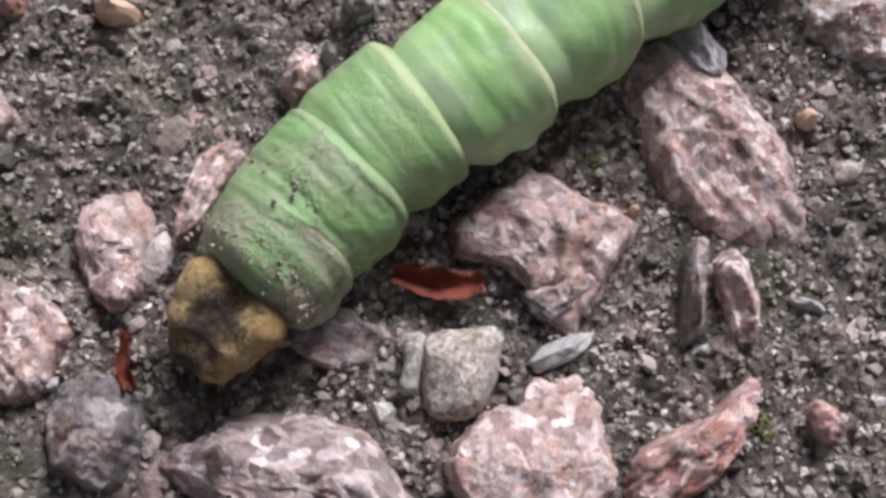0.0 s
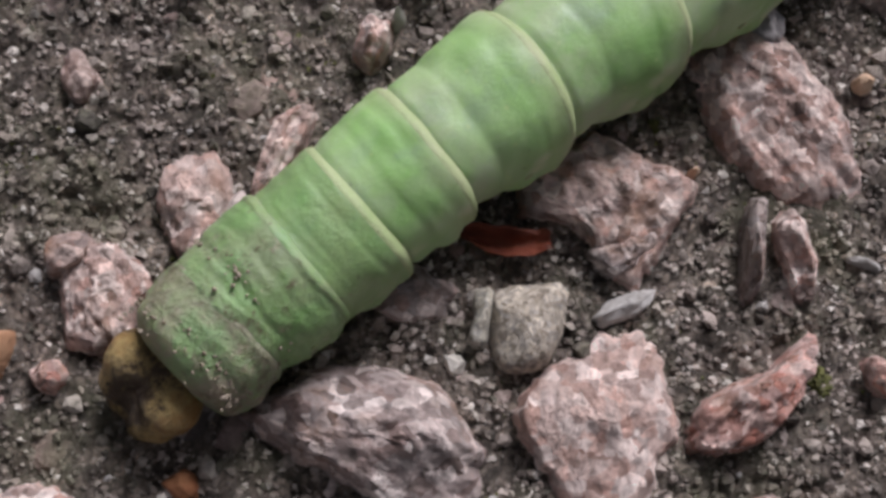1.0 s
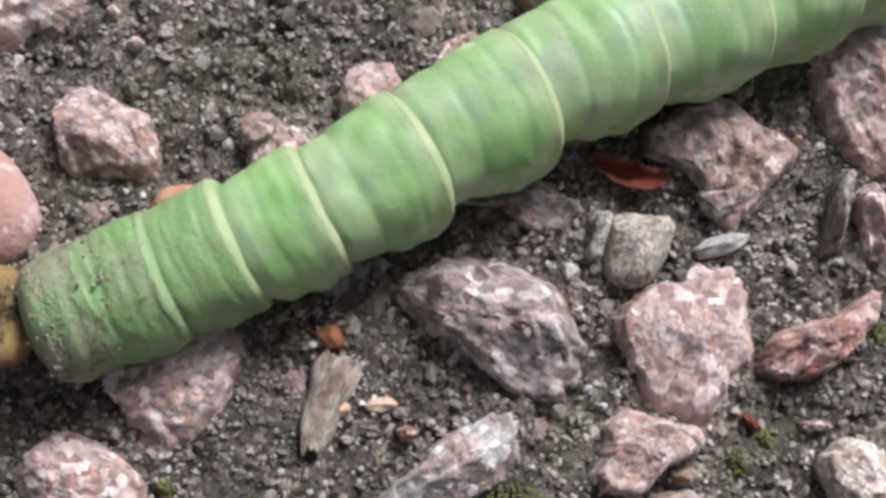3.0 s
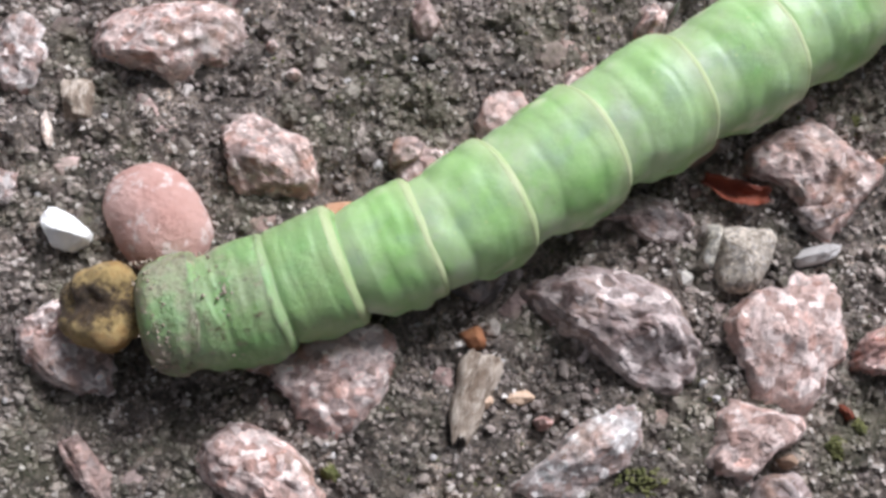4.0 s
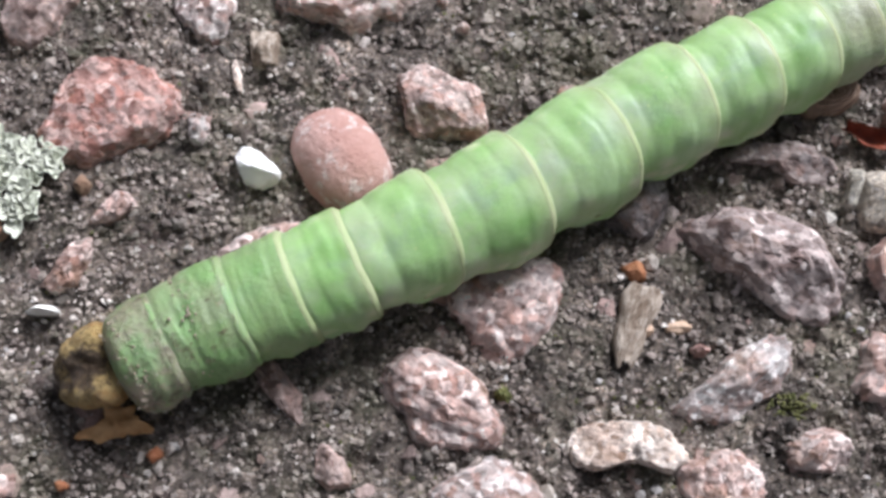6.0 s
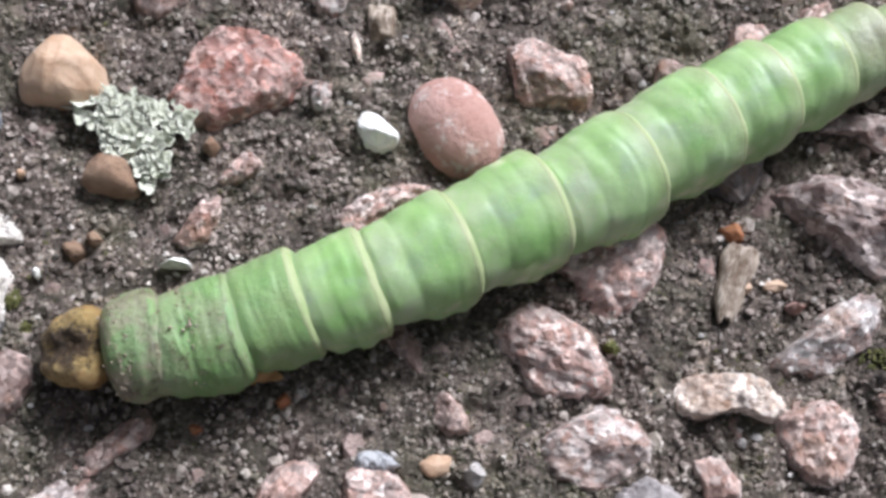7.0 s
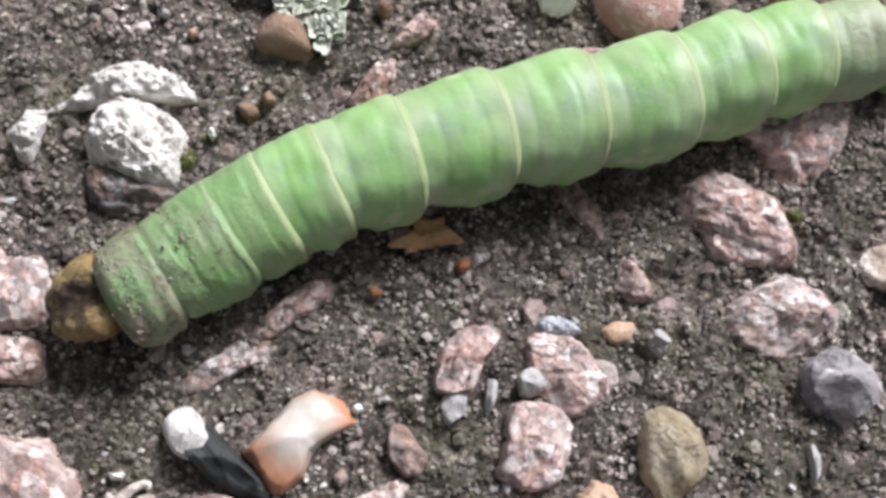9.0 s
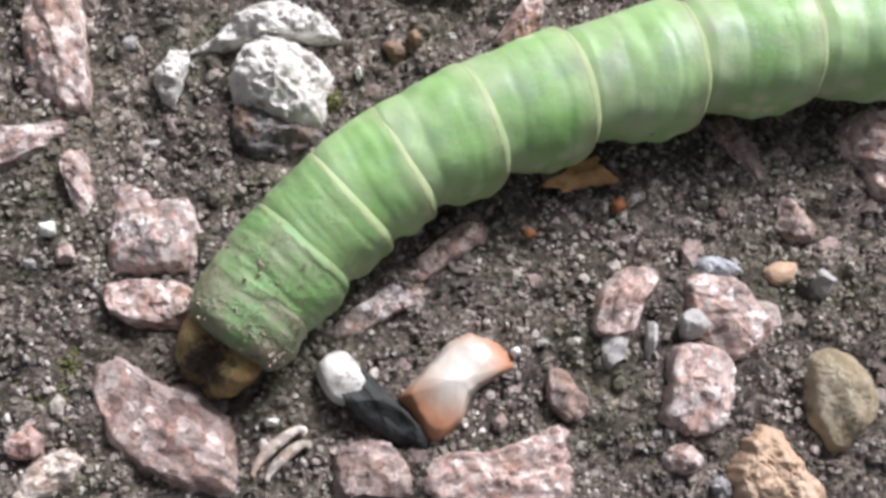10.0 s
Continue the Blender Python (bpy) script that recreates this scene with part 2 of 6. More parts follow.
    # pale yellowish margin towards the rear fold
    along = nt.nodes.new("ShaderNodeMath")
    along.operation = "MULTIPLY_ADD"
    nt.links.new(sep.outputs["Z"], along.inputs[0])
    along.inputs[1].default_value = 0.22
    nt.links.new(sep.outputs["X"], along.inputs[2])
    margin = nt.nodes.new("ShaderNodeMapRange")
    margin.interpolation_type = "SMOOTHSTEP"
    margin.inputs["From Min"].default_value, margin.inputs["From Max"].default_value = 0.0016, 0.0042
    margin.inputs["To Min"].default_value, margin.inputs["To Max"].default_value = 0.0 if dirty > 0.1 and not grey else 0.5, 0.0
    nt.links.new(along.outputs[0], margin.inputs["Value"])
    col = mix(nt, margin.outputs[0], col, (0.4, 0.44, 0.25))
    spots = tex(nt, sh, "Voronoi", 620.0, Randomness=1.0).outputs["Distance"]
    col = mix(nt, ramp(nt, spots, [(0.05, (0.6, 0.6, 0.6)), (0.12, (0, 0, 0))]), col, (0.4, 0.5, 0.22))
    if dirty > 0.1 and not grey:
        col = mix(nt, 0.62, col, (0.12, 0.29, 0.075))
    if pale:
        folds = tex(nt, sh, "Noise", 260.0, Detail=3.0).outputs["Fac"]
        col = mix(nt, ramp(nt, folds, [(0.38, (0, 0, 0)), (0.6, (pale, pale, pale))]), col, (0.38, 0.42, 0.2))
    if grey:
        band = tex(nt, sh, "Noise", 130.0, Detail=4.0).outputs["Fac"]
        col = mix(nt, grey, col, ramp(nt, band, [(0.42, (0.25, 0.22, 0.15)), (0.52, (0.34, 0.35, 0.24)), (0.62, (0.3, 0.4, 0.24))]))
    if dirty:
        film = tex(nt, sh, "Noise", 210.0, Detail=5.0, Roughness=0.6).outputs["Fac"]
        col = mix(nt, ramp(nt, film, [(0.38, (0.3 * dirty, 0.3 * dirty, 0.3 * dirty)), (0.54, (dirty, dirty, dirty))]), col, (0.285, 0.265, 0.185))
    # soil crumbs and stains, gathered in patches
    lo = 0.66 - 0.18 * dirty
    flock = ramp(nt, tex(nt, sh, "Noise", 150.0, Detail=3.0).outputs["Fac"], [(0.42, (0.25, 0.25, 0.25)), (0.56, (1, 1, 1))])
    soil = tex(nt, sh, "Noise", 640.0, Detail=8.0, Roughness=0.7).outputs["Fac"]
    tan = tex(nt, sh, "Noise", 420.0, Detail=8.0, Roughness=0.75).outputs["Fac"]
    for speck, colour, start in ((tan, (0.33, 0.275, 0.2), lo + 0.02), (soil, (0.12, 0.095, 0.06), lo)):
        spread = mix(nt, 1.0, ramp(nt, speck, [(start, (0, 0, 0)), (start + 0.07, (0.85, 0.85, 0.85))]), flock, "MULTIPLY")
        col = mix(nt, spread, col, colour)
    nt.links.new(col, b.inputs["Base Color"])
    b.inputs["Subsurface Weight"].default_value = 0.35
    b.inputs["Subsurface Radius"].default_value = (0.8, 1.0, 0.4)
    b.inputs["Subsurface Scale"].default_value = 0.0012
    b.inputs["Coat Weight"].default_value = 0.2
    b.inputs["Coat Roughness"].default_value = 0.45
    fine = tex(nt, sh, "Noise", 1700.0, Detail=6.0, Roughness=0.65).outputs["Fac"]
    first = bump(nt, b, crease, 0.0003, 0.01 + 0.12 * dirty)
    bump(nt, b, fine, 0.0002 + 0.0005 * dirty, 0.3 + 0.4 * dirty, first)
    return m


def mottled(name, a, c, scale=400.0, rough=0.6, relief=0.0004, dark=None, level=0.6):
    m, nt, b = blank(name, rough)
    v = coords(nt)
    n = tex(nt, v, "Noise", scale, Detail=7.0, Roughness=0.65).outputs["Fac"]
    col = ramp(nt, n, [(0.35, a), (0.65, c)])
    if dark:
        d = tex(nt, v, "Noise", scale * 2.3, Detail=8.0, Roughness=0.75).outputs["Fac"]
        col = mix(nt, ramp(nt, d, [(level, (0, 0, 0)), (level + 0.1, (0.85, 0.85, 0.85))]), col, dark)
    nt.links.new(col, b.inputs["Base Color"])
    f = tex(nt, v, "Noise", scale * 5, Detail=6.0, Roughness=0.7).outputs["Fac"]
    bump(nt, b, f, relief, 0.8)
    return m


def flint_material():
    """Glossy flint, milky in the middle and amber towards its edge."""
    m, nt, b = blank("amber_flint", 0.4)
    v = coords(nt, False)
    length = nt.nodes.new("ShaderNodeVectorMath")
    length.operation = "LENGTH"
    warp = tex(nt, v, "Noise", 260.0, Detail=3.0).outputs["Color"]
    bend = nt.nodes.new("ShaderNodeVectorMath")
    bend.operation = "MULTIPLY_ADD"
    nt.links.new(warp, bend.inputs[0])
    bend.inputs[1].default_value = (0.003, 0.003, 0.003)
    nt.links.new(v, bend.inputs[2])
    off = nt.nodes.new("ShaderNodeVectorMath")
    off.operation = "SUBTRACT"
    nt.links.new(bend.outputs[0], off.inputs[0])
    off.inputs[1].default_value = (0.0022, 0.0018, 0.0022)
    nt.links.new(off.outputs[0], length.inputs[0])
    sc = nt.nodes.new("ShaderNodeMath")
    sc.operation = "MULTIPLY"
    sc.inputs[1].default_value = 200.0
    nt.links.new(length.outputs["Value"], sc.inputs[0])
    col = ramp(nt, sc.outputs[0], [(0.3, (0.58, 0.55, 0.5)), (0.58, (0.5, 0.41, 0.33)), (0.92, (0.46, 0.22, 0.125))])
    nt.links.new(col, b.inputs["Base Color"])
    b.inputs["Subsurface Weight"].default_value = 0.2
    b.inputs["Subsurface Scale"].default_value = 0.0008
    return m


def head_material():
    """Tan horny shell, dark brown and crusted along the cleft and the face between the lobes."""
    m, nt, b = blank("tan_head_shell", 0.4)
    v = coords(nt, False)
    sep = nt.nodes.new("ShaderNodeSeparateXYZ")
    nt.links.new(v, sep.inputs[0])
    flat = nt.nodes.new("ShaderNodeCombineXYZ")
    ahead = nt.nodes.new("ShaderNodeMath")
    ahead.operation = "MULTIPLY_ADD"
    nt.links.new(sep.outputs["X"], ahead.inputs[0])
    ahead.inputs[1].default_value, ahead.inputs[2].default_value = 0.3, -0.0006
    nt.links.new(ahead.outputs[0], flat.inputs[0])
    nt.links.new(sep.outputs["Y"], flat.inputs[1])
    side = nt.nodes.new("ShaderNodeVectorMath")
    side.operation = "LENGTH"
    nt.links.new(flat.outputs[0], side.inputs[0])
    n = tex(nt, v, "Noise", 560.0, Detail=7.0, Roughness=0.75).outputs["Fac"]
    wob = nt.nodes.new("ShaderNodeMath")
    wob.operation = "MULTIPLY_ADD"
    nt.links.new(n, wob.inputs[0])
    wob.inputs[1].default_value = 0.009
    nt.links.new(side.outputs["Value"], wob.inputs[2])
    sc = nt.nodes.new("ShaderNodeMapRange")
    sc.inputs["From Min"].default_value, sc.inputs["From Max"].default_value = 0.0047, 0.0088
    nt.links.new(wob.outputs[0], sc.inputs["Value"])
    col = ramp(nt, sc.outputs[0], [(0.1, (0.06, 0.04, 0.024)), (0.24, (0.12, 0.085, 0.045)), (0.36, (0.3, 0.215, 0.09)), (0.52, (0.5, 0.37, 0.155)), (1.0, (0.36, 0.19, 0.06))])
    crust = tex(nt, v, "Noise", 900.0, Detail=7.0, Roughness=0.75).outputs["Fac"]
    col = mix(nt, ramp(nt, crust, [(0.54, (0, 0, 0)), (0.63, (0.75, 0.75, 0.75))]), col, (0.13, 0.09, 0.055))
    nt.links.new(col, b.inputs["Base Color"])
    bump(nt, b, crust, 0.0011, 0.9)
    return m


def wood_material():
    """Weathered grey-brown bark and wood with fibres along its length."""
    m, nt, b = blank("weathered_wood", 0.88)
    v = coords(nt)
    st = nt.nodes.new("ShaderNodeVectorMath")
    st.operation = "MULTIPLY"
    nt.links.new(v, st.inputs[0])
    st.inputs[1].default_value = (0.3, 1.0, 1.0)
    n = tex(nt, st.outputs[0], "Noise", 1500.0, Detail=7.0, Roughness=0.7).outputs["Fac"]
    col = ramp(nt, n, [(0.3, (0.2, 0.15, 0.11)), (0.47, (0.45, 0.37, 0.29)), (0.62, (0.68, 0.6, 0.5))])
    big = tex(nt, v, "Noise", 240.0, Detail=5.0, Roughness=0.65).outputs["Fac"]
    col = mix(nt, ramp(nt, big, [(0.54, (0, 0, 0)), (0.62, (0.7, 0.7, 0.7))]), col, (0.16, 0.105, 0.065))
    nt.links.new(col, b.inputs["Base Color"])
    bump(nt, b, n, 0.0008, 1.0)
    return m


M = {
    "ground": ground_material(),
    "grit": grit_material(),
    "aggregate": grit_material("worn_aggregate", True),
    "pink": rock("pink_granite", (0.53, 0.32, 0.26), (0.62, 0.47, 0.42), (0.23, 0.18, 0.16), (0.92, 0.86, 0.82)),
    "pale": rock("pale_pink_granite", (0.6, 0.39, 0.325), (0.69, 0.54, 0.485), (0.33, 0.25, 0.225), (0.94, 0.89, 0.86), 700.0, 0.55, 0.5, 0.4),
    "red": rock("red_granite", (0.46, 0.2, 0.15), (0.53, 0.33, 0.285), (0.22, 0.12, 0.1), (0.74, 0.61, 0.56)),
    "grey": rock("grey_granite", (0.34, 0.25, 0.225), (0.45, 0.385, 0.37), (0.13, 0.11, 0.105), (0.9, 0.85, 0.82), 700.0),
    "dull": rock("dull_brown_granite", (0.33, 0.225, 0.195), (0.42, 0.32, 0.285), (0.16, 0.12, 0.105), (0.6, 0.51, 0.47)),
    "dark": rock("dark_grey_stone", (0.12, 0.11, 0.108), (0.2, 0.182, 0.176), (0.045, 0.042, 0.043), (0.42, 0.4, 0.39), 600.0, 0.6),
    "khaki": rock("khaki_sandstone", (0.45, 0.4, 0.32), (0.56, 0.51, 0.42), (0.29, 0.25, 0.2), (0.66, 0.61, 0.52), 1800.0, 0.85, 0.3, 0.1),
    "slate": rock("blue_grey_stone", (0.36, 0.37, 0.395), (0.47, 0.475, 0.49), (0.22, 0.225, 0.24), (0.64, 0.64, 0.655), 400.0, 0.55, 0.25, 0.0),
    "bone": rock("bone_white_stone", (0.66, 0.56, 0.46), (0.8, 0.72, 0.63), (0.4, 0.28, 0.2), (0.92, 0.87, 0.8), 1000.0, 0.8, 0.35),
    "chalk": mottled("chalky_white_stone", (0.86, 0.81, 0.73), (0.96, 0.92, 0.85), 240.0, 0.9, 0.0014, (0.2, 0.17, 0.14), 0.55),
    "quartz": mottled("milky_quartz", (0.44, 0.42, 0.395), (0.68, 0.655, 0.62), 420.0, 0.6, 0.0008, (0.3, 0.26, 0.22), 0.58),
    "white": mottled("white_quartz", (0.84, 0.86, 0.78), (0.95, 0.95, 0.92), 300.0, 0.45, 0.0003),
    "rose": mottled("rose_sandstone", (0.4, 0.225, 0.185), (0.48, 0.31, 0.265), 230.0, 0.72, 0.0004, (0.6, 0.52, 0.48), 0.53),
    "tan": mottled("tan_pebble_stone", (0.46, 0.3, 0.19), (0.58, 0.44, 0.32), 330.0, 0.5, 0.0002, (0.3, 0.17, 0.09), 0.66),
    "amber": mottled("orange_brown_stone", (0.36, 0.18, 0.095), (0.54, 0.33, 0.2), 420.0, 0.45, 0.0004, (0.62, 0.5, 0.4), 0.62),
    "brown": mottled("brown_pebble_stone", (0.27, 0.165, 0.105), (0.42, 0.29, 0.2), 420.0, 0.6, 0.0008, (0.12, 0.085, 0.06), 0.56),
    "brown_pebble": mottled("olive_brown_stone", (0.36, 0.28, 0.16), (0.6, 0.54, 0.42), 230.0, 0.85, 0.0014, (0.22, 0.175, 0.11), 0.52),
    "black": mottled("black_flint", (0.018, 0.02, 0.019), (0.05, 0.053, 0.05), 300.0, 0.5, 0.0004),
    "flint": flint_material(),
    "husk": mottled("red_brown_husk", (0.1, 0.022, 0.011), (0.22, 0.055, 0.025), 500.0, 0.4, 0.0003, (0.04, 0.015, 0.01), 0.62),
    "orange": mottled("orange_husk", (0.28, 0.1, 0.045), (0.4, 0.19, 0.085), 500.0, 0.55, 0.0003, (0.14, 0.06, 0.03), 0.6),
    "wood": wood_material(),
    "shell": mottled("brown_shell", (0.16, 0.1, 0.06), (0.34, 0.24, 0.17), 500.0, 0.5, 0.0004),
    "leaf": mottled("dry_leaf_tissue", (0.5, 0.26, 0.1), (0.68, 0.43, 0.21), 420.0, 0.7, 0.0003, (0.25, 0.1, 0.04), 0.62),
    "lichen": mottled("pale_green_lichen", (0.6, 0.63, 0.5), (0.83, 0.86, 0.73), 700.0, 0.9, 0.0004),
    "moss": mottled("green_moss", (0.08, 0.09, 0.028), (0.21, 0.21, 0.075), 900.0, 0.9, 0.0004),
    "skin": skin_material("green_skin", 0.0),
    "skin_pale": skin_material("yellowish_green_skin", 0.22, 0.0, 0.2),
    "skin_soiled": skin_material("soiled_green_skin", 0.85),
    "skin_dusty": skin_material("dusty_green_skin", 0.5),
    "skin_tail": skin_material("greyish_tail_skin", 0.25, 0.6),
    "rim": mottled("yellow_green_fold", (0.285, 0.375, 0.165), (0.375, 0.42, 0.235), 260.0, 0.45, 0.0002),
    "head": head_material(),
    "face": mottled("dark_brown_face", (0.05, 0.032, 0.018), (0.2, 0.13, 0.07), 900.0, 0.55, 0.0006, (0.3, 0.22, 0.14), 0.62),
    "soil": mottled("dried_soil", (0.24, 0.195, 0.14), (0.46, 0.39, 0.31), 500.0, 0.9, 0.0004),
    "leg": mottled("amber_leg", (0.3, 0.17, 0.05), (0.45, 0.28, 0.1), 800.0, 0.4, 0.0002),
}


# ---- mesh helpers ----
def mesh_of(name, verts, faces, material, smooth=True):
    me = bpy.data.meshes.new(name)
    me.from_pydata([tuple(v) for v in verts], [], faces)
    me.materials.append(material)
    if smooth:
        me.polygons.foreach_set("use_smooth", [True] * len(me.polygons))
    me.update()
    return me


def part(name, me, parent, label=""):
    ob = new(name, me)
    ob.parent = parent
    return tagged(ob, label)


def grid_faces(rows, cols, wrap=True):
    out = []
    for i in range(rows - 1):
        for j in range(cols if wrap else cols - 1):
            k = (j + 1) % cols
            out.append((i * cols + j, i * cols + k, (i + 1) * cols + k, (i + 1) * cols + j))
    return out


# ---- the ground ----
def ground_height(x, y):
    """Relief of the worn surface, in millimetres, at a place in millimetres."""
    a = noise.noise(Vector((x * 0.045, y * 0.045, 1.0))) * 0.35
    c = noise.noise(Vector((x * 0.3, y * 0.3, 5.0))) * 0.95
    d = noise.noise(Vector((x * 0.7, y * 0.7, 9.0))) * 0.5
    e = abs(noise.noise(Vector((x * 0.95, y * 0.95, 3.0)))) * 0.75
    f = noise.noise(Vector((x * 2.1, y * 2.1, 7.0))) * 0.22
    return a + c + d - e + f


def build_ground():
    def axis(lo, hi, step):
        inner = np.arange(lo, hi + step, step)
        out = step * 1.6 ** np.arange(1, 28)
        far = np.cumsum(out)
        return np.concatenate([lo - far[::-1], inner, inner[-1] + far])
    xs, ys = axis(-120.0, 50.0, 0.32), axis(-62.0, 56.0, 0.32)
    verts = []
    for y in ys:
        for x in xs:
            near = -136 < x < 66 and -78 < y < 72
            verts.append((x * MM, y * MM, (ground_height(x, y) if near else 0.0) * MM))
    me = mesh_of("ground", verts, grid_faces(len(ys), len(xs), False), M["ground"])
    tagged(new("ground", me), "worn dark grey asphalt with exposed aggregate", "ground", kind="structure")


build_ground()


# ---- loose stones ----
def outline(profile, a):
    """Relative radius of a stone's outline at the angle a, nearly straight between its corners."""
    n = len(profile)
    u = (a / (2 * math.pi) * n) % n
    i = int(u)
    f = u - i
    return 1 / ((1 - f) / profile[i % n] + f / profile[(i + 1) % n])


def pebble_height(x, y, rho, height, facets):
    """A worn dome, slightly flattened by a few faces."""
    dome = math.sqrt(max(0.0, 1 - (rho * 0.97) ** 2))
    cut = min([1.2] + [q + 0.12 - 0.7 * (x * u + y * w) for u, w, q in facets])
    return height * min(dome, 0.15 + 0.85 * cut)


def chip_height(x, y, vx, vy, rho, height, facets, rough, seed):
    """Broken rock: flat cleavage faces cut across each other, stepped ledges, scooped chips and a steep edge."""
    warp = 0.16 * noise.noise(Vector((x * 1.6, y * 1.6, seed * 5.7)))
    top = min([1.0] + [q - (x * u + y * w) for u, w, q in facets]) + warp
    top = max(top, 0.16 + 0.5 * warp)
    # ledges: the face falls in small steps along one direction
    run = 1.7 * (x * math.cos(seed * 2.1) + y * math.sin(seed * 2.1)) + 0.9 * noise.noise(Vector((vx * 0.22, vy * 0.22, seed * 4.3)))
    step = run - math.floor(run)
    top += 0.16 * min(0.5, rough) * (min(1.0, step / 0.8) - max(0.0, (step - 0.8) / 0.2) - 0.4)
    h = top * height
    n1 = noise.noise(Vector((vx * 0.55, vy * 0.55, seed * 3.1))) * 0.75
    n2 = noise.noise(Vector((vx * 1.3, vy * 1.3, seed * 1.3))) * 0.5
    n3 = abs(noise.noise(Vector((vx * 2.3, vy * 2.3, seed * 2.3)))) * 0.55
    h += (n1 + n2 - n3) * rough
    if rough > 1.0:
        h += 0.9 * abs(noise.noise(Vector((vx * 0.8, vy * 0.8, seed * 9.1)))) + 0.5 * abs(noise.noise(Vector((vx * 1.9, vy * 1.9, seed * 6.1)))) - 0.5
    # some edges stand free, others slope away under the grit
    lap = 0.8 + 0.3 * noise.noise(Vector((x * 1.1, y * 1.1, seed * 7.7)))
    lap = min(0.9, max(0.55, lap))
    drop = max(0.0, (rho - lap) / (1 - lap))
    return h * (1 - drop**1.4) - 0.7 * drop**3


def stone_mesh(name, length, width, height, profile, material, seed, roundness=0.0, facets=9, rough=0.35):
    """A stone with an irregular outline, its skirt sunk into the ground. Sizes in millimetres."""
    rng = random.Random(seed)
    size = max(length, width)
    rings, cols = (34, 96) if size > 6 else (18, 48)
    planes = []
    for k in range(facets):
        a = 2 * math.pi * (k + rng.uniform(0.0, 0.8)) / facets
        tilt = rng.uniform(0.25, 0.85)
        planes.append((math.cos(a) * tilt, math.sin(a) * tilt, rng.uniform(0.8, 1.15)))
    edge = 0.02 if roundness > 0.3 else 0.07
    verts = []
    for i in range(rings):
        rho = (i / (rings - 1)) ** 0.8
        for j in range(cols):
            a = 2 * math.pi * j / cols
            c = Vector((math.cos(a), math.sin(a), seed))
            r = outline(profile, a) * (1 + edge * noise.noise(c * 3.5) + edge * 0.7 * noise.noise(c * 8.0) + edge * 0.7 * noise.noise(c * 17.0)) * (1.03 if roundness > 0.5 else 1.07)
            x, y = rho * r * math.cos(a), rho * r * math.sin(a)
            vx, vy = x * length / 2, y * width / 2
            h = 0.0
            if roundness < 1.0:
                h += (1 - roundness) * chip_height(x, y, vx, vy, rho, height, planes, rough, seed)
            if roundness > 0.0:
                h += roundness * (pebble_height(x, y, rho, height, planes if roundness < 0.9 else ()) + rough * 0.5 * noise.noise(Vector((vx * 0.6, vy * 0.6, seed * 3.1))))
            verts.append((vx * MM, vy * MM, h * MM))
    foot = len(verts)
    for j in range(cols):
        x, y, z = verts[foot - cols + j]
        verts.append((x * 0.99, y * 0.99, min(z, -1.0 * MM) - 0.4 * MM))
    faces = grid_faces(rings + 1, cols)
    faces.append(tuple(range(foot, foot + cols))[::-1])
    return mesh_of(name, verts, faces, material)


COUNT = [0]


def stone(name, material, x, y, length, width, turn, height, profile, label, category="stone", roundness=0.0, facets=9, rough=0.35):
    COUNT[0] += 1
    me = stone_mesh(name, length, width, height, profile, M[material], COUNT[0], roundness, facets, rough)
    ob = new(name, me)
    ob.matrix_world = pose(x * MM, y * MM, ground_height(x, y) * 0.4 * MM, 0, 0, turn)
    return tagged(ob, label, category, "stones set in the asphalt" if category == "stone" else "")


# name, rock, place, length, width, turn, height and outline, in millimetres and degrees
stone("flake_stone", "pink", 21.9, 26.0, 18.4, 8.9, 121, 3.2, (0.87, 0.92, 1.02, 0.89, 1.0, 1.06, 0.93, 0.89, 0.89, 1.1, 0.95, 0.94, 0.84, 0.98, 1.12, 0.96), "thin ragged pink granite flake standing on edge", facets=6, rough=0.5)
stone("stone", "pink", 33.0, 35.1, 8.9, 8.8, 106, 3.9, (0.92, 0.87, 1.06, 0.86, 0.82, 0.9, 1.01, 0.9, 0.78, 0.89, 0.96, 0.88), "rough pink granite chip set in asphalt", rough=0.5)
stone("stone", "pink", 10.7, 18.7, 12.9, 11.5, 166, 3.4, (0.95, 0.97, 0.52, 0.5, 0.79, 1.09, 0.83, 0.67, 0.74, 0.95, 0.84, 0.69, 0.77, 0.85, 0.82, 0.86), "rough pink granite chip set in asphalt", rough=0.5)
stone("stone", "grey", 11.4, 15.4, 5.1, 3.0, -159, 2.1, (0.89, 0.94, 1.09, 0.86, 0.91, 1.02, 0.96, 0.99, 0.91, 0.98, 0.92, 1.1), "grey and white speckled granite chip in asphalt", rough=0.5)
stone("grey_stone", "khaki", 4.7, 10.4, 7.4, 5.6, 52, 3.2, (0.95, 0.77, 0.77, 0.91, 1.08, 0.87, 0.8, 0.81, 0.89, 0.93, 0.91, 0.98, 0.84, 0.81, 0.82, 0.95), "blunt khaki-grey sandstone lump in asphalt", roundness=0.5, facets=4, rough=0.12)
stone("grey_stone", "khaki", 1.6, 10.8, 4.1, 1.6, 82, 2.3, (0.98, 1.01, 1.24, 0.9, 0.62, 0.75, 1.26, 1.08, 0.99, 1.07, 1.2, 0.86, 0.79, 0.88, 1.2, 1.06), "blunt khaki-grey sandstone lump in asphalt", roundness=0.5, facets=4, rough=0.12)
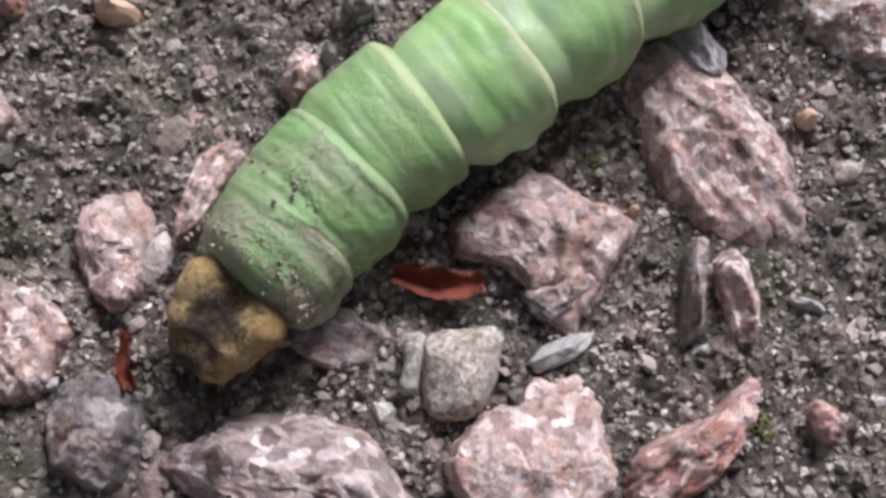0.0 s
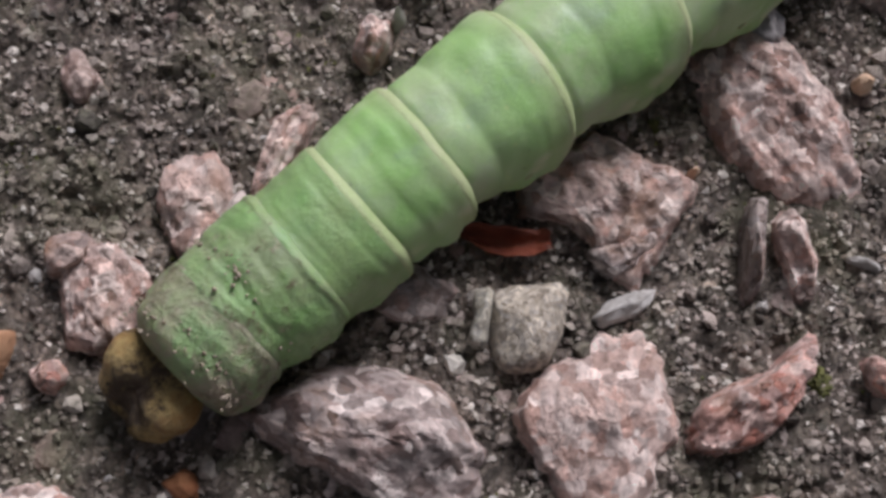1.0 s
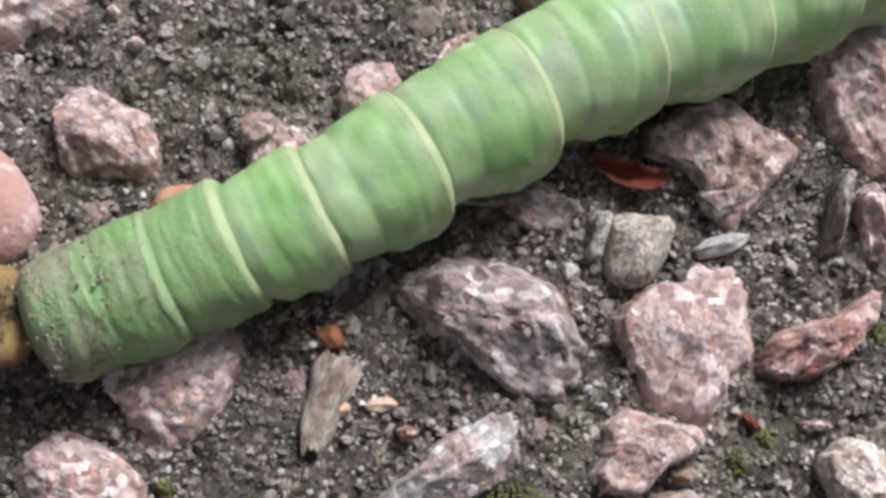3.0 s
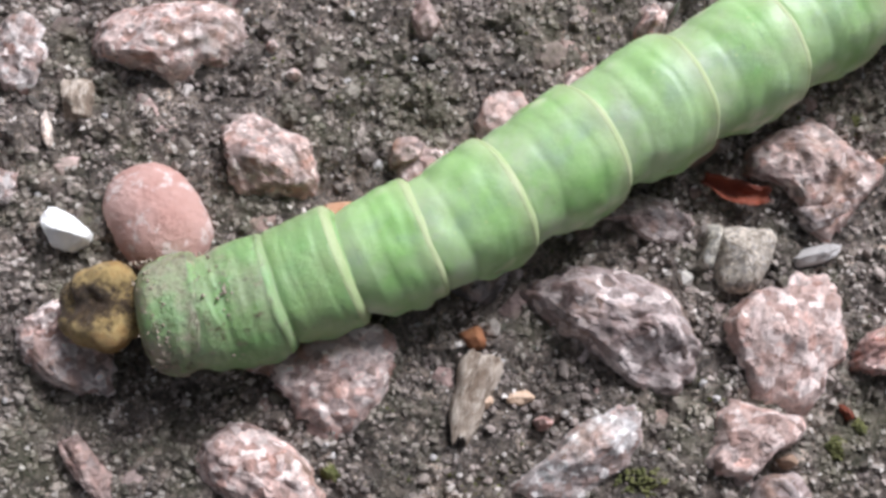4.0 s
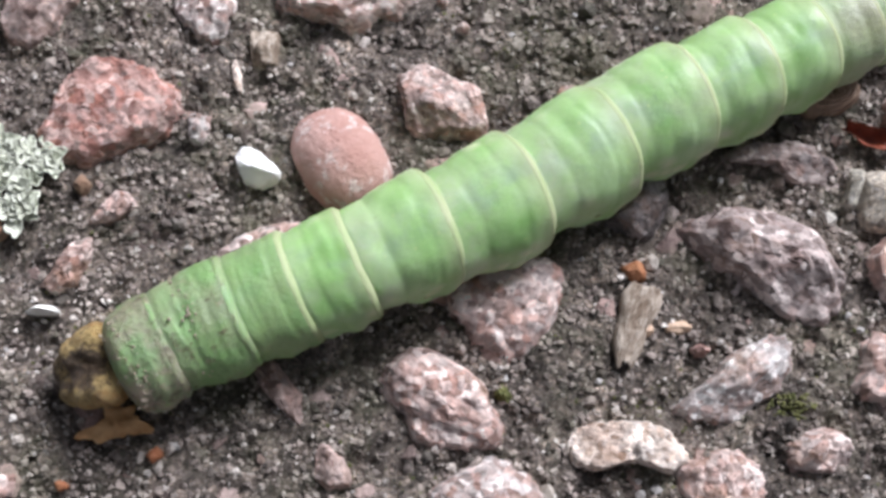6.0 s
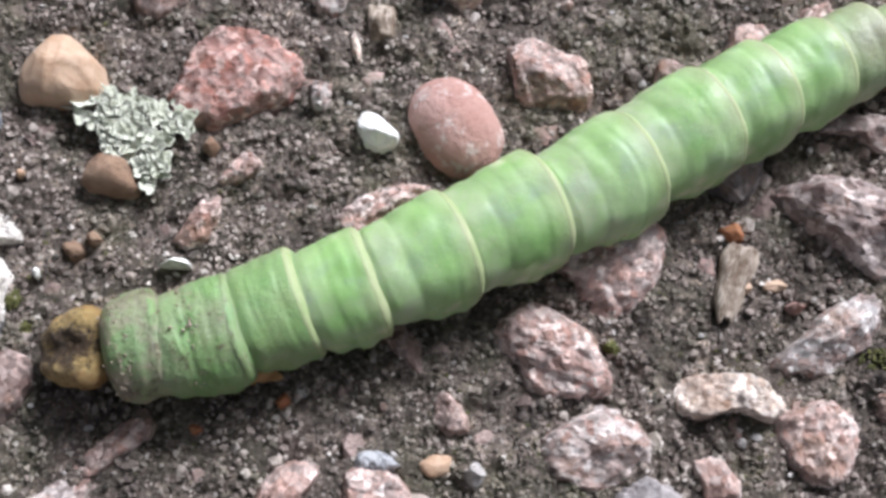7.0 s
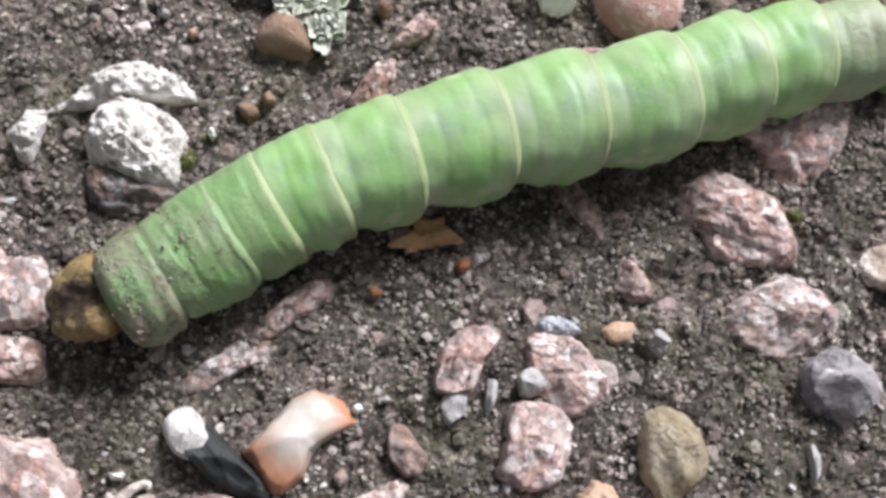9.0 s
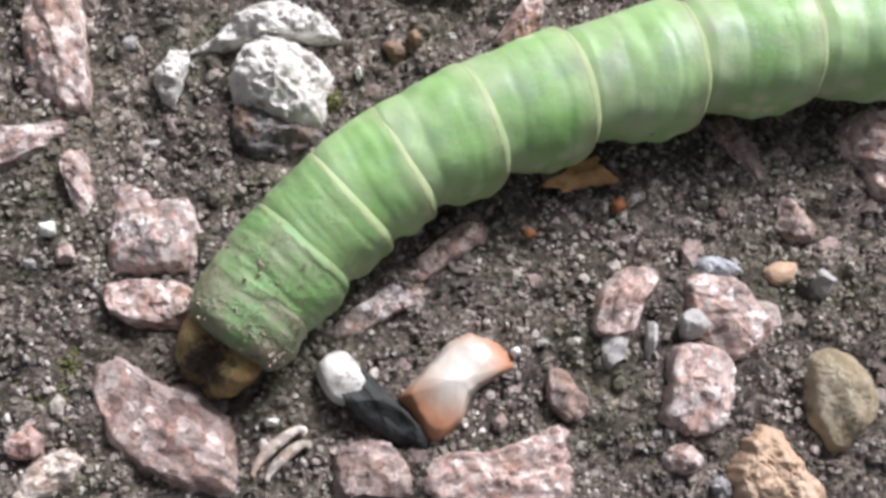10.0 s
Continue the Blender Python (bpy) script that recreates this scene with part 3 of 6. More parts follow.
stone("quartz_flake", "quartz", 11.3, 11.6, 5.0, 1.7, -153, 1.6, (0.9, 0.97, 1.03, 0.91, 0.91, 1.0, 0.95, 0.91, 1.01, 0.96, 0.87, 0.92, 1.0, 1.04, 0.9, 0.93), "small milky white quartz flake", rough=0.1)
stone("stone", "pale", 9.6, 3.7, 12.5, 10.7, 81, 3.1, (0.94, 0.88, 0.85, 0.9, 1.07, 0.97, 0.83, 0.95, 0.95, 1.07, 1.0, 0.73, 0.9, 0.87, 0.97, 1.08), "pale pink and white crystalline granite chip", rough=0.4)
stone("stone", "pale", 6.9, -5.2, 10.0, 6.4, -147, 2.6, (0.9, 0.89, 0.91, 0.92, 0.74, 0.62, 0.89, 1.01, 0.91, 0.69, 0.67, 0.77, 1.11, 0.93, 0.7, 0.7), "pale pink and white crystalline granite chip", rough=0.4)
stone("stone", "red", 19.6, 5.1, 11.7, 4.5, -140, 3.6, (0.87, 0.79, 0.82, 0.95, 0.98, 0.96, 0.77, 0.8, 0.96, 1.21, 0.53, 0.57, 0.75, 1.08, 0.99, 0.9), "rough brick-red granite chip set in asphalt", rough=0.5)
stone("stone", "dull", 20.2, 15.5, 7.1, 1.6, 82, 3.5, (0.97, 1.05, 1.13, 1.07, 0.84, 0.89, 1.26, 1.08, 0.97, 1.03, 1.22, 0.97, 0.92, 0.99, 1.24, 1.05), "dull brownish granite chip sunk in asphalt")
stone("stone", "pink", 23.2, 15.3, 6.6, 3.0, 95, 3.5, (0.84, 0.94, 1.08, 1.03, 0.81, 0.77, 0.89, 1.19, 1.03, 1.04, 0.83, 0.79, 0.86, 1.03, 1.1, 0.88), "rough pink granite chip set in asphalt", rough=0.5)
stone("stone", "pale", -17.6, 18.6, 8.2, 5.0, 88, 2.4, (0.86, 0.86, 0.95, 1.02, 1.01, 0.92, 0.89, 0.86, 0.98, 0.97, 0.96, 0.94, 0.94, 0.94, 0.96, 1.01), "pale pink and white crystalline granite chip", rough=0.4)
stone("stone", "pink", -11.8, 22.5, 8.5, 3.0, 65, 2.8, (0.82, 0.81, 0.91, 1.26, 0.89, 0.78, 0.79, 0.96, 1.06, 0.97, 0.94, 0.85, 0.82, 0.89, 1.14, 0.93), "rough pink granite chip set in asphalt", rough=0.5)
stone("stone", "dark", -18.5, 6.7, 8.0, 6.3, 110, 3.6, (0.97, 0.92, 0.92, 1.01, 0.97, 1.02, 0.94, 0.95, 0.99, 0.92, 0.93, 0.99, 0.98, 0.98, 1.0, 0.93), "dark grey translucent stone chip in asphalt", rough=0.5)
stone("stone", "pink", -23.6, 12.5, 7.5, 6.3, 98, 2.6, (0.96, 1.01, 0.96, 0.92, 0.85, 0.92, 1.13, 1.07, 0.98, 0.96, 0.81, 0.8, 1.09, 0.99, 0.97, 0.98), "rough pink granite chip set in asphalt", rough=0.5)
stone("stone", "grey", -5.5, 3.0, 17.3, 8.7, 162, 4.2, (0.95, 1.08, 0.9, 0.8, 0.81, 1.0, 1.1, 0.95, 0.83, 0.83, 0.85, 1.07, 1.01, 0.96, 0.89, 0.83), "grey and white speckled granite chip in asphalt", rough=0.5)
stone("stone", "pink", -5.6, 30.2, 4.2, 2.5, 67, 3.5, (0.86, 0.92, 1.07, 0.94, 1.08, 0.88, 0.92, 1.05, 0.92, 1.02, 0.97, 1.06), "rough pink granite chip set in asphalt", rough=0.5)
stone("quartz_flake", "quartz", -3.9, 31.8, 1.3, 0.6, 50, 4.0, (0.92, 1.05, 1.15, 0.92, 1.0, 1.22, 0.95, 1.03, 1.11, 0.95, 1.08, 1.09), "small milky white quartz flake", rough=0.1)
stone("stone", "pink", -37.7, 12.9, 10.3, 7.7, 154, 3.4, (0.95, 0.77, 0.73, 0.9, 1.03, 0.84, 0.82, 0.91, 0.98, 0.89, 0.85, 0.93, 0.8, 0.81, 1.01, 0.97), "rough pink granite chip set in asphalt", rough=0.5)
stone("tan_pebble", "amber", -31.1, 8.0, 5.3, 3.5, 49, 3.4, (1.02, 0.83, 0.81, 1.0, 0.86, 0.85, 0.83, 0.95, 0.92, 0.86, 0.79, 0.85), "smooth orange-tan pebble on asphalt", "pebble", roundness=0.55, facets=5, rough=0.2)
stone("stone", "pink", -36.1, -1.6, 10.0, 7.8, 48, 2.6, (0.99, 0.95, 0.85, 0.87, 0.87, 0.92, 1.05, 0.99, 0.84, 0.72, 0.82, 0.98, 1.05, 0.9, 0.82, 0.87), "rough pink granite chip set in asphalt", rough=0.5)
stone("stone", "pink", -29.0, -4.8, 11.2, 9.2, -146, 3.0, (0.78, 0.84, 0.93, 1.13, 1.0, 0.9, 0.86, 0.88, 0.99, 0.98, 0.98, 0.92, 0.92, 0.91, 1.05, 0.94), "rough pink granite chip set in asphalt", rough=0.5)
stone("seed_husk", "orange", -17.8, -0.1, 2.7, 2.3, 144, 1.7, (0.76, 1.08, 0.82, 0.79, 0.96, 0.82, 0.92, 0.84, 0.75, 0.9, 0.93, 0.73), "curled red-brown seed husk lying on grit", "husk", roundness=0.6, rough=0.2)
stone("stone", "pink", -7.0, -8.6, 12.7, 6.1, -140, 3.1, (0.96, 0.84, 0.86, 0.98, 0.81, 0.9, 0.86, 0.87, 0.87, 0.94, 1.02, 0.96, 0.81, 0.71, 0.75, 1.17), "rough pink granite chip set in asphalt", rough=0.5)
stone("stone", "red", -11.0, -6.4, 1.9, 1.5, -161, 2.4, (0.77, 0.72, 0.91, 0.87, 0.7, 0.78, 1.0, 0.76, 0.8, 0.86, 0.78, 0.96), "rough brick-red granite chip set in asphalt", rough=0.5)
stone("stone", "dull", -4.9, 12.6, 11.7, 5.2, 180, 2.1, (0.97, 1.02, 0.29, 0.36, 0.58, 0.95, 0.91, 0.88, 0.91, 0.74, 0.73, 0.86, 0.83, 0.59, 0.87, 0.85), "dull brownish granite chip sunk in asphalt")
stone("stone", "pink", -47.9, 22.6, 13.5, 7.5, -167, 3.4, (0.97, 0.99, 0.88, 0.77, 1.13, 0.92, 0.95, 0.93, 0.95, 1.01, 0.98, 0.87, 0.84, 0.91, 1.01, 0.98), "rough pink granite chip set in asphalt", rough=0.5)
stone("stone", "pink", -60.7, 19.1, 7.1, 6.7, 84, 2.6, (0.97, 0.88, 0.88, 0.95, 1.01, 0.94, 0.82, 0.85, 1.01, 1.08, 0.97, 0.76, 0.81, 0.96, 1.03, 0.98), "rough pink granite chip set in asphalt", rough=0.5)
stone("wood_chip", "wood", -54.8, 15.8, 3.9, 3.0, 98, 2.2, (0.94, 1.0, 1.28, 1.05, 0.92, 0.95, 1.16, 1.1, 1.0, 1.06, 1.23, 0.97, 0.92, 1.01, 1.37, 1.03), "square weathered brown wood chip", "wood chip", rough=0.15)
stone("oval_pebble", "rose", -46.0, 6.1, 10.5, 8.3, 141, 3.6, (0.98, 0.99, 0.95, 0.91, 0.96, 1.01, 1.04, 0.99, 0.97, 0.96, 0.99, 0.92, 0.94, 1.02, 1.04, 0.98), "smooth oval rose sandstone pebble", "pebble", roundness=1.0, rough=0.05)
stone("quartz_chip", "white", -53.6, 4.1, 4.7, 3.1, 148, 3.2, (0.97, 0.92, 0.82, 0.86, 1.08, 0.99, 0.96, 0.84, 0.87, 1.0, 1.09, 0.92, 0.82, 0.82, 0.93, 1.11), "bright white quartz chip on asphalt", rough=0.15)
stone("stone", "red", -68.0, 7.3, 13.3, 9.9, -155, 2.6, (0.96, 1.06, 1.0, 0.94, 0.84, 0.82, 0.96, 1.0, 0.97, 0.88, 0.9, 0.94, 1.05, 0.94, 0.76, 0.81), "rough pink granite chip set in asphalt", rough=0.5)
stone("stone", "pink", -33.8, -14.4, 12.5, 8.6, 152, 3.8, (0.88, 0.96, 1.01, 0.75, 0.94, 0.92, 0.84, 0.86, 1.04, 1.01, 0.78, 0.87, 0.87, 0.87, 0.99, 0.86), "rough pink granite chip set in asphalt", rough=0.5)
stone("stone", "dull", -48.0, -15.5, 7.6, 2.6, 135, 2.2, (0.88, 0.99, 1.09, 1.05, 0.93, 0.89, 0.94, 1.05, 1.03, 0.97, 0.94, 1.07, 0.96, 0.97, 1.12, 0.91), "dull brownish granite chip sunk in asphalt")
stone("tan_pebble", "tan", -84.0, 4.7, 8.4, 7.6, -180, 4.4, (0.92, 1.0, 1.09, 0.94, 0.84, 0.84, 0.96, 1.12, 1.0, 0.94, 0.84, 0.88, 1.05, 1.07, 0.92, 0.86), "smooth orange-tan pebble on asphalt", "pebble", roundness=0.55, facets=5, rough=0.2)
stone("tan_pebble", "brown", -77.5, -4.4, 5.8, 4.8, 162, 3.2, (0.85, 0.88, 1.08, 0.97, 0.76, 0.72, 0.79, 0.97, 1.08, 0.93, 0.85, 0.91, 0.9, 0.86, 0.96, 0.88), "smooth orange-tan pebble on asphalt", "pebble", roundness=0.55, facets=5, rough=0.2)
stone("bead", "brown", -68.9, 0.2, 2.1, 1.8, 103, 1.7, (0.97, 0.73, 0.73, 0.95, 0.74, 0.74, 0.92, 0.73, 0.77, 0.92, 0.71, 0.76), "tiny round brown pebble", "pebble", roundness=1.0, rough=0.05)
stone("chalk_stone", "chalk", -98.4, -17.3, 5.2, 2.9, 76, 2.6, (0.89, 0.88, 0.93, 0.89, 1.01, 1.0, 0.81, 0.78, 0.88, 1.01, 1.19, 0.85, 0.75, 0.78, 0.95, 1.08), "crumbly chalk-white stone with dark pits", roundness=0.25, rough=1.2)
stone("chalk_stone", "chalk", -90.7, -11.8, 15.0, 5.5, -160, 3.0, (0.69, 1.11, 0.51, 0.39, 0.37, 0.65, 1.1, 0.78, 0.65, 0.64, 0.68, 0.86, 0.92, 0.79, 0.64, 0.61), "crumbly chalk-white stone with dark pits", roundness=0.25, rough=1.2)
stone("chalk_stone", "chalk", -88.7, -16.6, 9.3, 7.5, 160, 4.6, (0.96, 0.97, 1.06, 1.03, 0.88, 0.84, 1.12, 1.1, 0.92, 0.91, 0.99, 1.0, 1.01, 1.06, 0.94, 0.96), "crumbly chalk-white stone with dark pits", roundness=0.25, rough=1.2)
stone("stone", "pink", -65.6, -1.5, 5.1, 2.7, -143, 2.0, (1.03, 0.96, 0.85, 0.77, 0.8, 0.91, 0.98, 0.92, 0.78, 0.78, 0.91, 1.14, 0.81, 0.71, 0.73, 0.9), "rough pink granite chip set in asphalt", rough=0.5)
stone("stone", "pink", -68.5, -7.3, 6.2, 3.0, 68, 2.0, (1.04, 0.97, 0.93, 0.82, 0.81, 0.95, 1.25, 0.92, 0.83, 0.87, 0.9, 1.09, 0.94, 0.93, 0.92, 0.91), "rough pink granite chip set in asphalt", rough=0.5)
stone("stone", "pink", -51.3, -2.8, 9.9, 4.0, -152, 3.1, (1.0, 0.96, 0.89, 0.83, 1.05, 0.89, 0.94, 0.86, 0.95, 0.95, 0.88, 0.85), "rough pink granite chip set in asphalt", rough=0.5)
stone("white_stone", "bone", -16.9, -16.0, 11.5, 5.5, -178, 3.6, (0.9, 0.92, 1.08, 0.89, 0.54, 0.52, 0.97, 1.03, 1.04, 0.91, 0.94, 0.91, 0.81, 0.77, 0.81, 0.92), "bone-white broken stone chip", rough=0.4)
stone("stone", "pink", -28.4, -22.6, 11.5, 7.9, -167, 3.0, (0.99, 0.94, 0.93, 0.92, 0.94, 0.9, 0.86, 0.95, 0.92, 0.85, 0.89, 1.02, 1.03, 0.84, 0.79, 0.9), "rough pink granite chip set in asphalt", rough=0.5)
stone("stone", "pink", -7.6, -18.7, 8.2, 7.7, 118, 2.8, (0.91, 0.97, 1.15, 1.01, 0.91, 0.93, 0.98, 1.04, 1.04, 1.01, 0.94, 0.95, 1.01, 1.03, 1.02, 0.96), "rough pink granite chip set in asphalt", rough=0.5)
stone("stone", "dull", -42.5, -21.6, 4.6, 3.1, 127, 1.6, (0.98, 0.87, 0.81, 0.88, 1.16, 1.0, 0.96, 0.84, 0.86, 1.04, 1.02, 0.89, 0.83, 0.9, 1.12, 0.97), "dull brownish granite chip sunk in asphalt")
stone("stone", "pale", -47.5, -30.9, 8.7, 6.2, 147, 2.8, (1.01, 0.93, 0.93, 0.99, 0.95, 1.08, 1.01, 0.95, 0.93, 1.01, 1.04, 0.91, 0.98, 1.02, 1.01, 1.04), "pale pink and white crystalline granite chip", rough=0.4)
stone("stone", "pale", -49.2, -37.5, 8.5, 7.2, 64, 2.6, (0.94, 0.88, 0.97, 1.11, 0.87, 0.68, 0.77, 0.99, 0.95, 0.95, 0.96, 1.01, 0.89, 0.82, 0.86, 0.93), "pale pink and white crystalline granite chip", rough=0.4)
stone("quartz_flake", "quartz", -50.4, -32.2, 3.5, 3.0, 83, 3.1, (0.95, 0.75, 0.78, 0.86, 0.73, 0.83, 0.84, 0.7, 0.76, 0.97, 0.72, 0.74), "small milky white quartz flake", rough=0.1)
stone("stone", "pale", -56.5, -31.1, 7.8, 4.4, 59, 2.6, (1.02, 0.91, 0.96, 1.01, 0.93, 0.93, 0.92, 0.97, 0.95, 0.92, 1.04, 1.13, 0.8, 0.63, 0.93, 1.06), "pale pink and white crystalline granite chip", rough=0.4)
stone("quartz_flake", "quartz", -56.9, -35.1, 3.6, 2.4, 90, 1.8, (0.88, 0.99, 0.99, 1.11, 0.91, 0.89, 1.01, 1.01, 1.03, 0.91, 0.9, 1.03, 0.95, 1.04, 1.03, 0.88), "small milky white quartz flake", rough=0.1)
stone("quartz_flake", "quartz", -53.7, -33.8, 3.3, 1.1, 87, 1.6, (0.8, 0.87, 1.14, 1.05, 0.9, 0.91, 0.92, 0.96, 1.18, 0.95, 0.9, 1.01, 0.94, 1.03, 1.13, 0.87), "small milky white quartz flake", rough=0.1)
stone("stone", "pink", -72.3, -29.1, 8.3, 2.8, -137, 1.5, (1.03, 1.0, 1.13, 0.9, 0.81, 0.93, 1.0, 0.99, 0.93, 0.96, 1.01, 1.12, 0.9, 0.84, 0.9, 0.96), "pinkish granite sliver sunk in asphalt", rough=0.5)
stone("stone", "dull", -83.1, -25.1, 6.8, 4.8, 76, 2.4, (0.91, 1.03, 0.94, 1.0, 0.9, 1.02, 0.96, 1.07, 0.89, 0.94, 0.97, 1.0), "dull brownish granite chip sunk in asphalt")
stone("stone", "pink", -97.3, -31.5, 9.8, 8.5, 120, 3.6, (0.95, 1.12, 0.89, 0.84, 0.93, 1.12, 0.88, 0.8, 0.81, 0.97, 0.99, 0.95, 0.95, 0.99, 0.77, 0.69), "rough pink granite chip set in asphalt", rough=0.5)
stone("stone", "pink", -96.1, -37.5, 7.8, 4.7, 179, 2.6, (0.98, 0.96, 0.96, 0.94, 0.92, 0.9, 1.02, 0.99, 0.89, 0.89, 1.04, 1.04, 0.86, 0.85, 0.92, 1.09), "rough pink granite chip set in asphalt", rough=0.5)
stone("slab_stone", "pale", -92.9, -47.6, 15.4, 9.4, 147, 2.2, (1.02, 0.92, 0.86, 0.92, 0.81, 0.74, 0.79, 0.9, 0.96, 0.84, 0.86, 0.97, 0.9, 0.68, 0.61, 0.9), "flat pale pink granite slab chip", facets=3, rough=0.25)
stone("flint", "flint", -69.8, -40.2, 9.5, 5.5, 54, 2.5, (0.96, 0.93, 1.06, 1.04, 0.88, 0.95, 1.21, 0.93, 0.91, 1.07, 1.2, 1.03, 0.63, 0.69, 1.36, 1.07), "glossy amber flint with a pale middle", roundness=0.5, facets=3, rough=0.08)
stone("stone", "dull", -60.3, -39.8, 5.2, 3.2, 126, 2.0, (0.99, 0.96, 0.83, 0.84, 0.97, 0.92, 0.95, 0.89, 0.96, 0.9, 0.99, 0.99, 0.76, 0.77, 0.92, 0.99), "dull brownish granite chip sunk in asphalt")
stone("round_pebble", "brown_pebble", -37.3, -36.4, 9.4, 6.0, 102, 3.2, (0.86, 0.92, 1.02, 0.98, 0.9, 0.97, 0.9, 1.0, 0.95, 0.78, 0.83, 1.04, 1.08, 0.97, 0.91, 0.85), "rounded olive-brown pebble on asphalt", "pebble", roundness=0.7, rough=0.6)
stone("ochre_stone", "tan", -42.2, -43.7, 9.1, 7.7, 152, 2.8, (0.76, 0.83, 0.9, 0.93, 0.89, 0.71, 0.68, 0.75, 1.03, 1.02, 0.75, 0.67, 0.67, 0.93, 1.02, 0.78), "rough ochre-tan stone with worn faces", roundness=0.15, facets=6, rough=0.9)
stone("slate_stone", "slate", -23.1, -27.8, 7.2, 7.3, -168, 4.2, (0.94, 0.86, 0.81, 1.01, 0.82, 0.81, 0.94, 0.94, 0.82, 0.91, 0.81, 0.94), "square dark blue-grey stone in asphalt", facets=4, rough=0.15)
stone("stone", "pink", -64.6, -47.0, 12.9, 7.5, -161, 2.4, (1.07, 1.0, 0.77, 0.72, 0.78, 0.91, 1.1, 0.95, 0.9, 0.96, 1.16, 0.68, 0.53, 0.58, 1.03, 1.12), "rough pink granite chip set in asphalt", rough=0.5)
stone("stone", "dull", -75.6, -48.6, 6.9, 5.6, 177, 2.4, (0.89, 0.9, 1.07, 0.99, 0.82, 0.8, 0.92, 1.11, 0.95, 0.93, 0.88, 0.98, 0.96, 0.98, 0.91, 0.99), "dull brownish granite chip sunk in asphalt")
stone("stone", "pink", -108.8, -16.2, 12.9, 5.9, 115, 2.8, (0.95, 0.91, 0.91, 0.96, 0.99, 1.03, 1.02, 0.97, 0.99, 1.07, 0.92, 0.84, 0.9, 1.02, 1.19, 0.97), "rough pink granite chip set in asphalt", rough=0.5)
stone("stone", "pink", -110.3, -25.5, 9.8, 4.4, -149, 2.2, (0.78, 0.87, 0.88, 1.04, 0.79, 0.72, 0.77, 0.89, 1.15, 0.94, 0.71, 0.64, 0.7, 0.94, 1.02, 0.82), "rough pink granite chip set in asphalt", rough=0.5)
stone("stone", "bone", -102.0, -53.3, 7.3, 3.2, -136, 2.4, (1.04, 1.0, 0.85, 0.85, 0.9, 1.13, 1.01, 1.0, 0.89, 0.93, 1.11, 0.99, 0.87, 0.84, 0.95, 1.08), "grey and white speckled granite chip in asphalt", rough=0.5)
stone("stone", "red", -104.0, -50.6, 3.3, 3.0, 50, 2.1, (0.89, 0.9, 1.08, 0.91, 0.77, 0.78, 0.92, 0.98, 1.0, 0.93, 0.82, 0.84, 1.03, 0.9, 0.85, 0.95), "rough brick-red granite chip set in asphalt", rough=0.5)
stone("stone", "pink", -49.9, -43.6, 4.0, 3.1, -174, 2.1, (0.88, 0.93, 0.92, 0.8, 0.89, 0.93, 0.93, 0.82, 0.78, 1.0, 0.89, 0.77), "rough pink granite chip set in asphalt", rough=0.5)
stone("stone", "slate", -46.5, -45.5, 2.0, 1.7, 145, 1.8, (0.88, 1.17, 0.98, 0.87, 1.02, 1.05, 0.93, 1.09, 0.93, 0.95, 1.22, 0.9), "small blue-grey stone in asphalt")
stone("quartz_flake", "quartz", -39.5, -26.7, 3.0, 2.2, 101, 2.1, (0.95, 0.73, 0.74, 0.95, 0.73, 0.74, 0.95, 0.73, 0.74, 0.95, 0.73, 0.74), "small milky white quartz flake", rough=0.1)
stone("pebble", "pink", -65.5, -42.9, 1.8, 1.4, 93, 1.3, (0.88, 0.7, 0.77, 0.99, 0.72, 0.71, 0.96, 0.77, 0.74, 0.9, 0.75, 0.8), "tiny pale pink pebble", "pebble", roundness=1.0, rough=0.05)
stone("stone", "pink", -51.7, -5.6, 10.5, 7.7, 146, 2.8, (0.83, 0.96, 0.98, 0.84, 0.81, 0.88, 1.1, 0.86, 0.76, 0.91, 0.96, 0.91), "rough pink granite chip set in asphalt", rough=0.5)
stone("tan_pebble", "tan", -18.2, 34.8, 3.1, 1.9, 172, 2.5, (0.95, 0.92, 0.88, 1.08, 0.9, 0.98, 0.9, 1.03, 0.99, 0.78, 0.86, 1.21), "smooth orange-tan pebble on asphalt", "pebble", roundness=0.55, facets=5, rough=0.2)
stone("stone", "red", -25.3, 35.2, 2.1, 1.7, 179, 2.8, (0.85, 0.77, 0.93, 0.97, 0.88, 0.92, 0.82, 0.99, 0.97, 0.77, 0.82, 1.18), "rough brick-red granite chip set in asphalt", rough=0.5)
stone("stone", "grey", -1.8, 35.2, 2.7, 1.8, 167, 2.8, (0.94, 0.82, 0.75, 0.88, 0.91, 0.81, 0.85, 0.84, 1.06, 0.77, 0.72, 0.93), "grey and white speckled granite chip in asphalt", rough=0.5)
stone("tan_pebble", "tan", 28.8, 27.4, 1.6, 1.5, -174, 1.5, (0.9, 0.9, 0.92, 0.85, 1.0, 0.86, 0.98, 0.85, 0.88, 1.01, 0.83, 0.93), "smooth orange-tan pebble on asphalt", "pebble", roundness=0.55, facets=5, rough=0.2)
stone("tan_pebble", "tan", 16.5, 21.0, 0.8, 0.7, -155, 1.3, (0.88, 0.92, 1.14, 0.88, 0.92, 1.12, 0.88, 0.92, 1.15, 0.88, 0.92, 1.15), "smooth orange-tan pebble on asphalt", "pebble", roundness=0.55, facets=5, rough=0.2)
stone("stone", "red", 28.3, 6.8, 3.0, 2.2, 113, 2.4, (0.9, 1.07, 0.93, 0.99, 0.96, 0.94, 1.01, 0.94, 1.06, 0.89, 1.01, 1.01), "rough brick-red granite chip set in asphalt", rough=0.5)
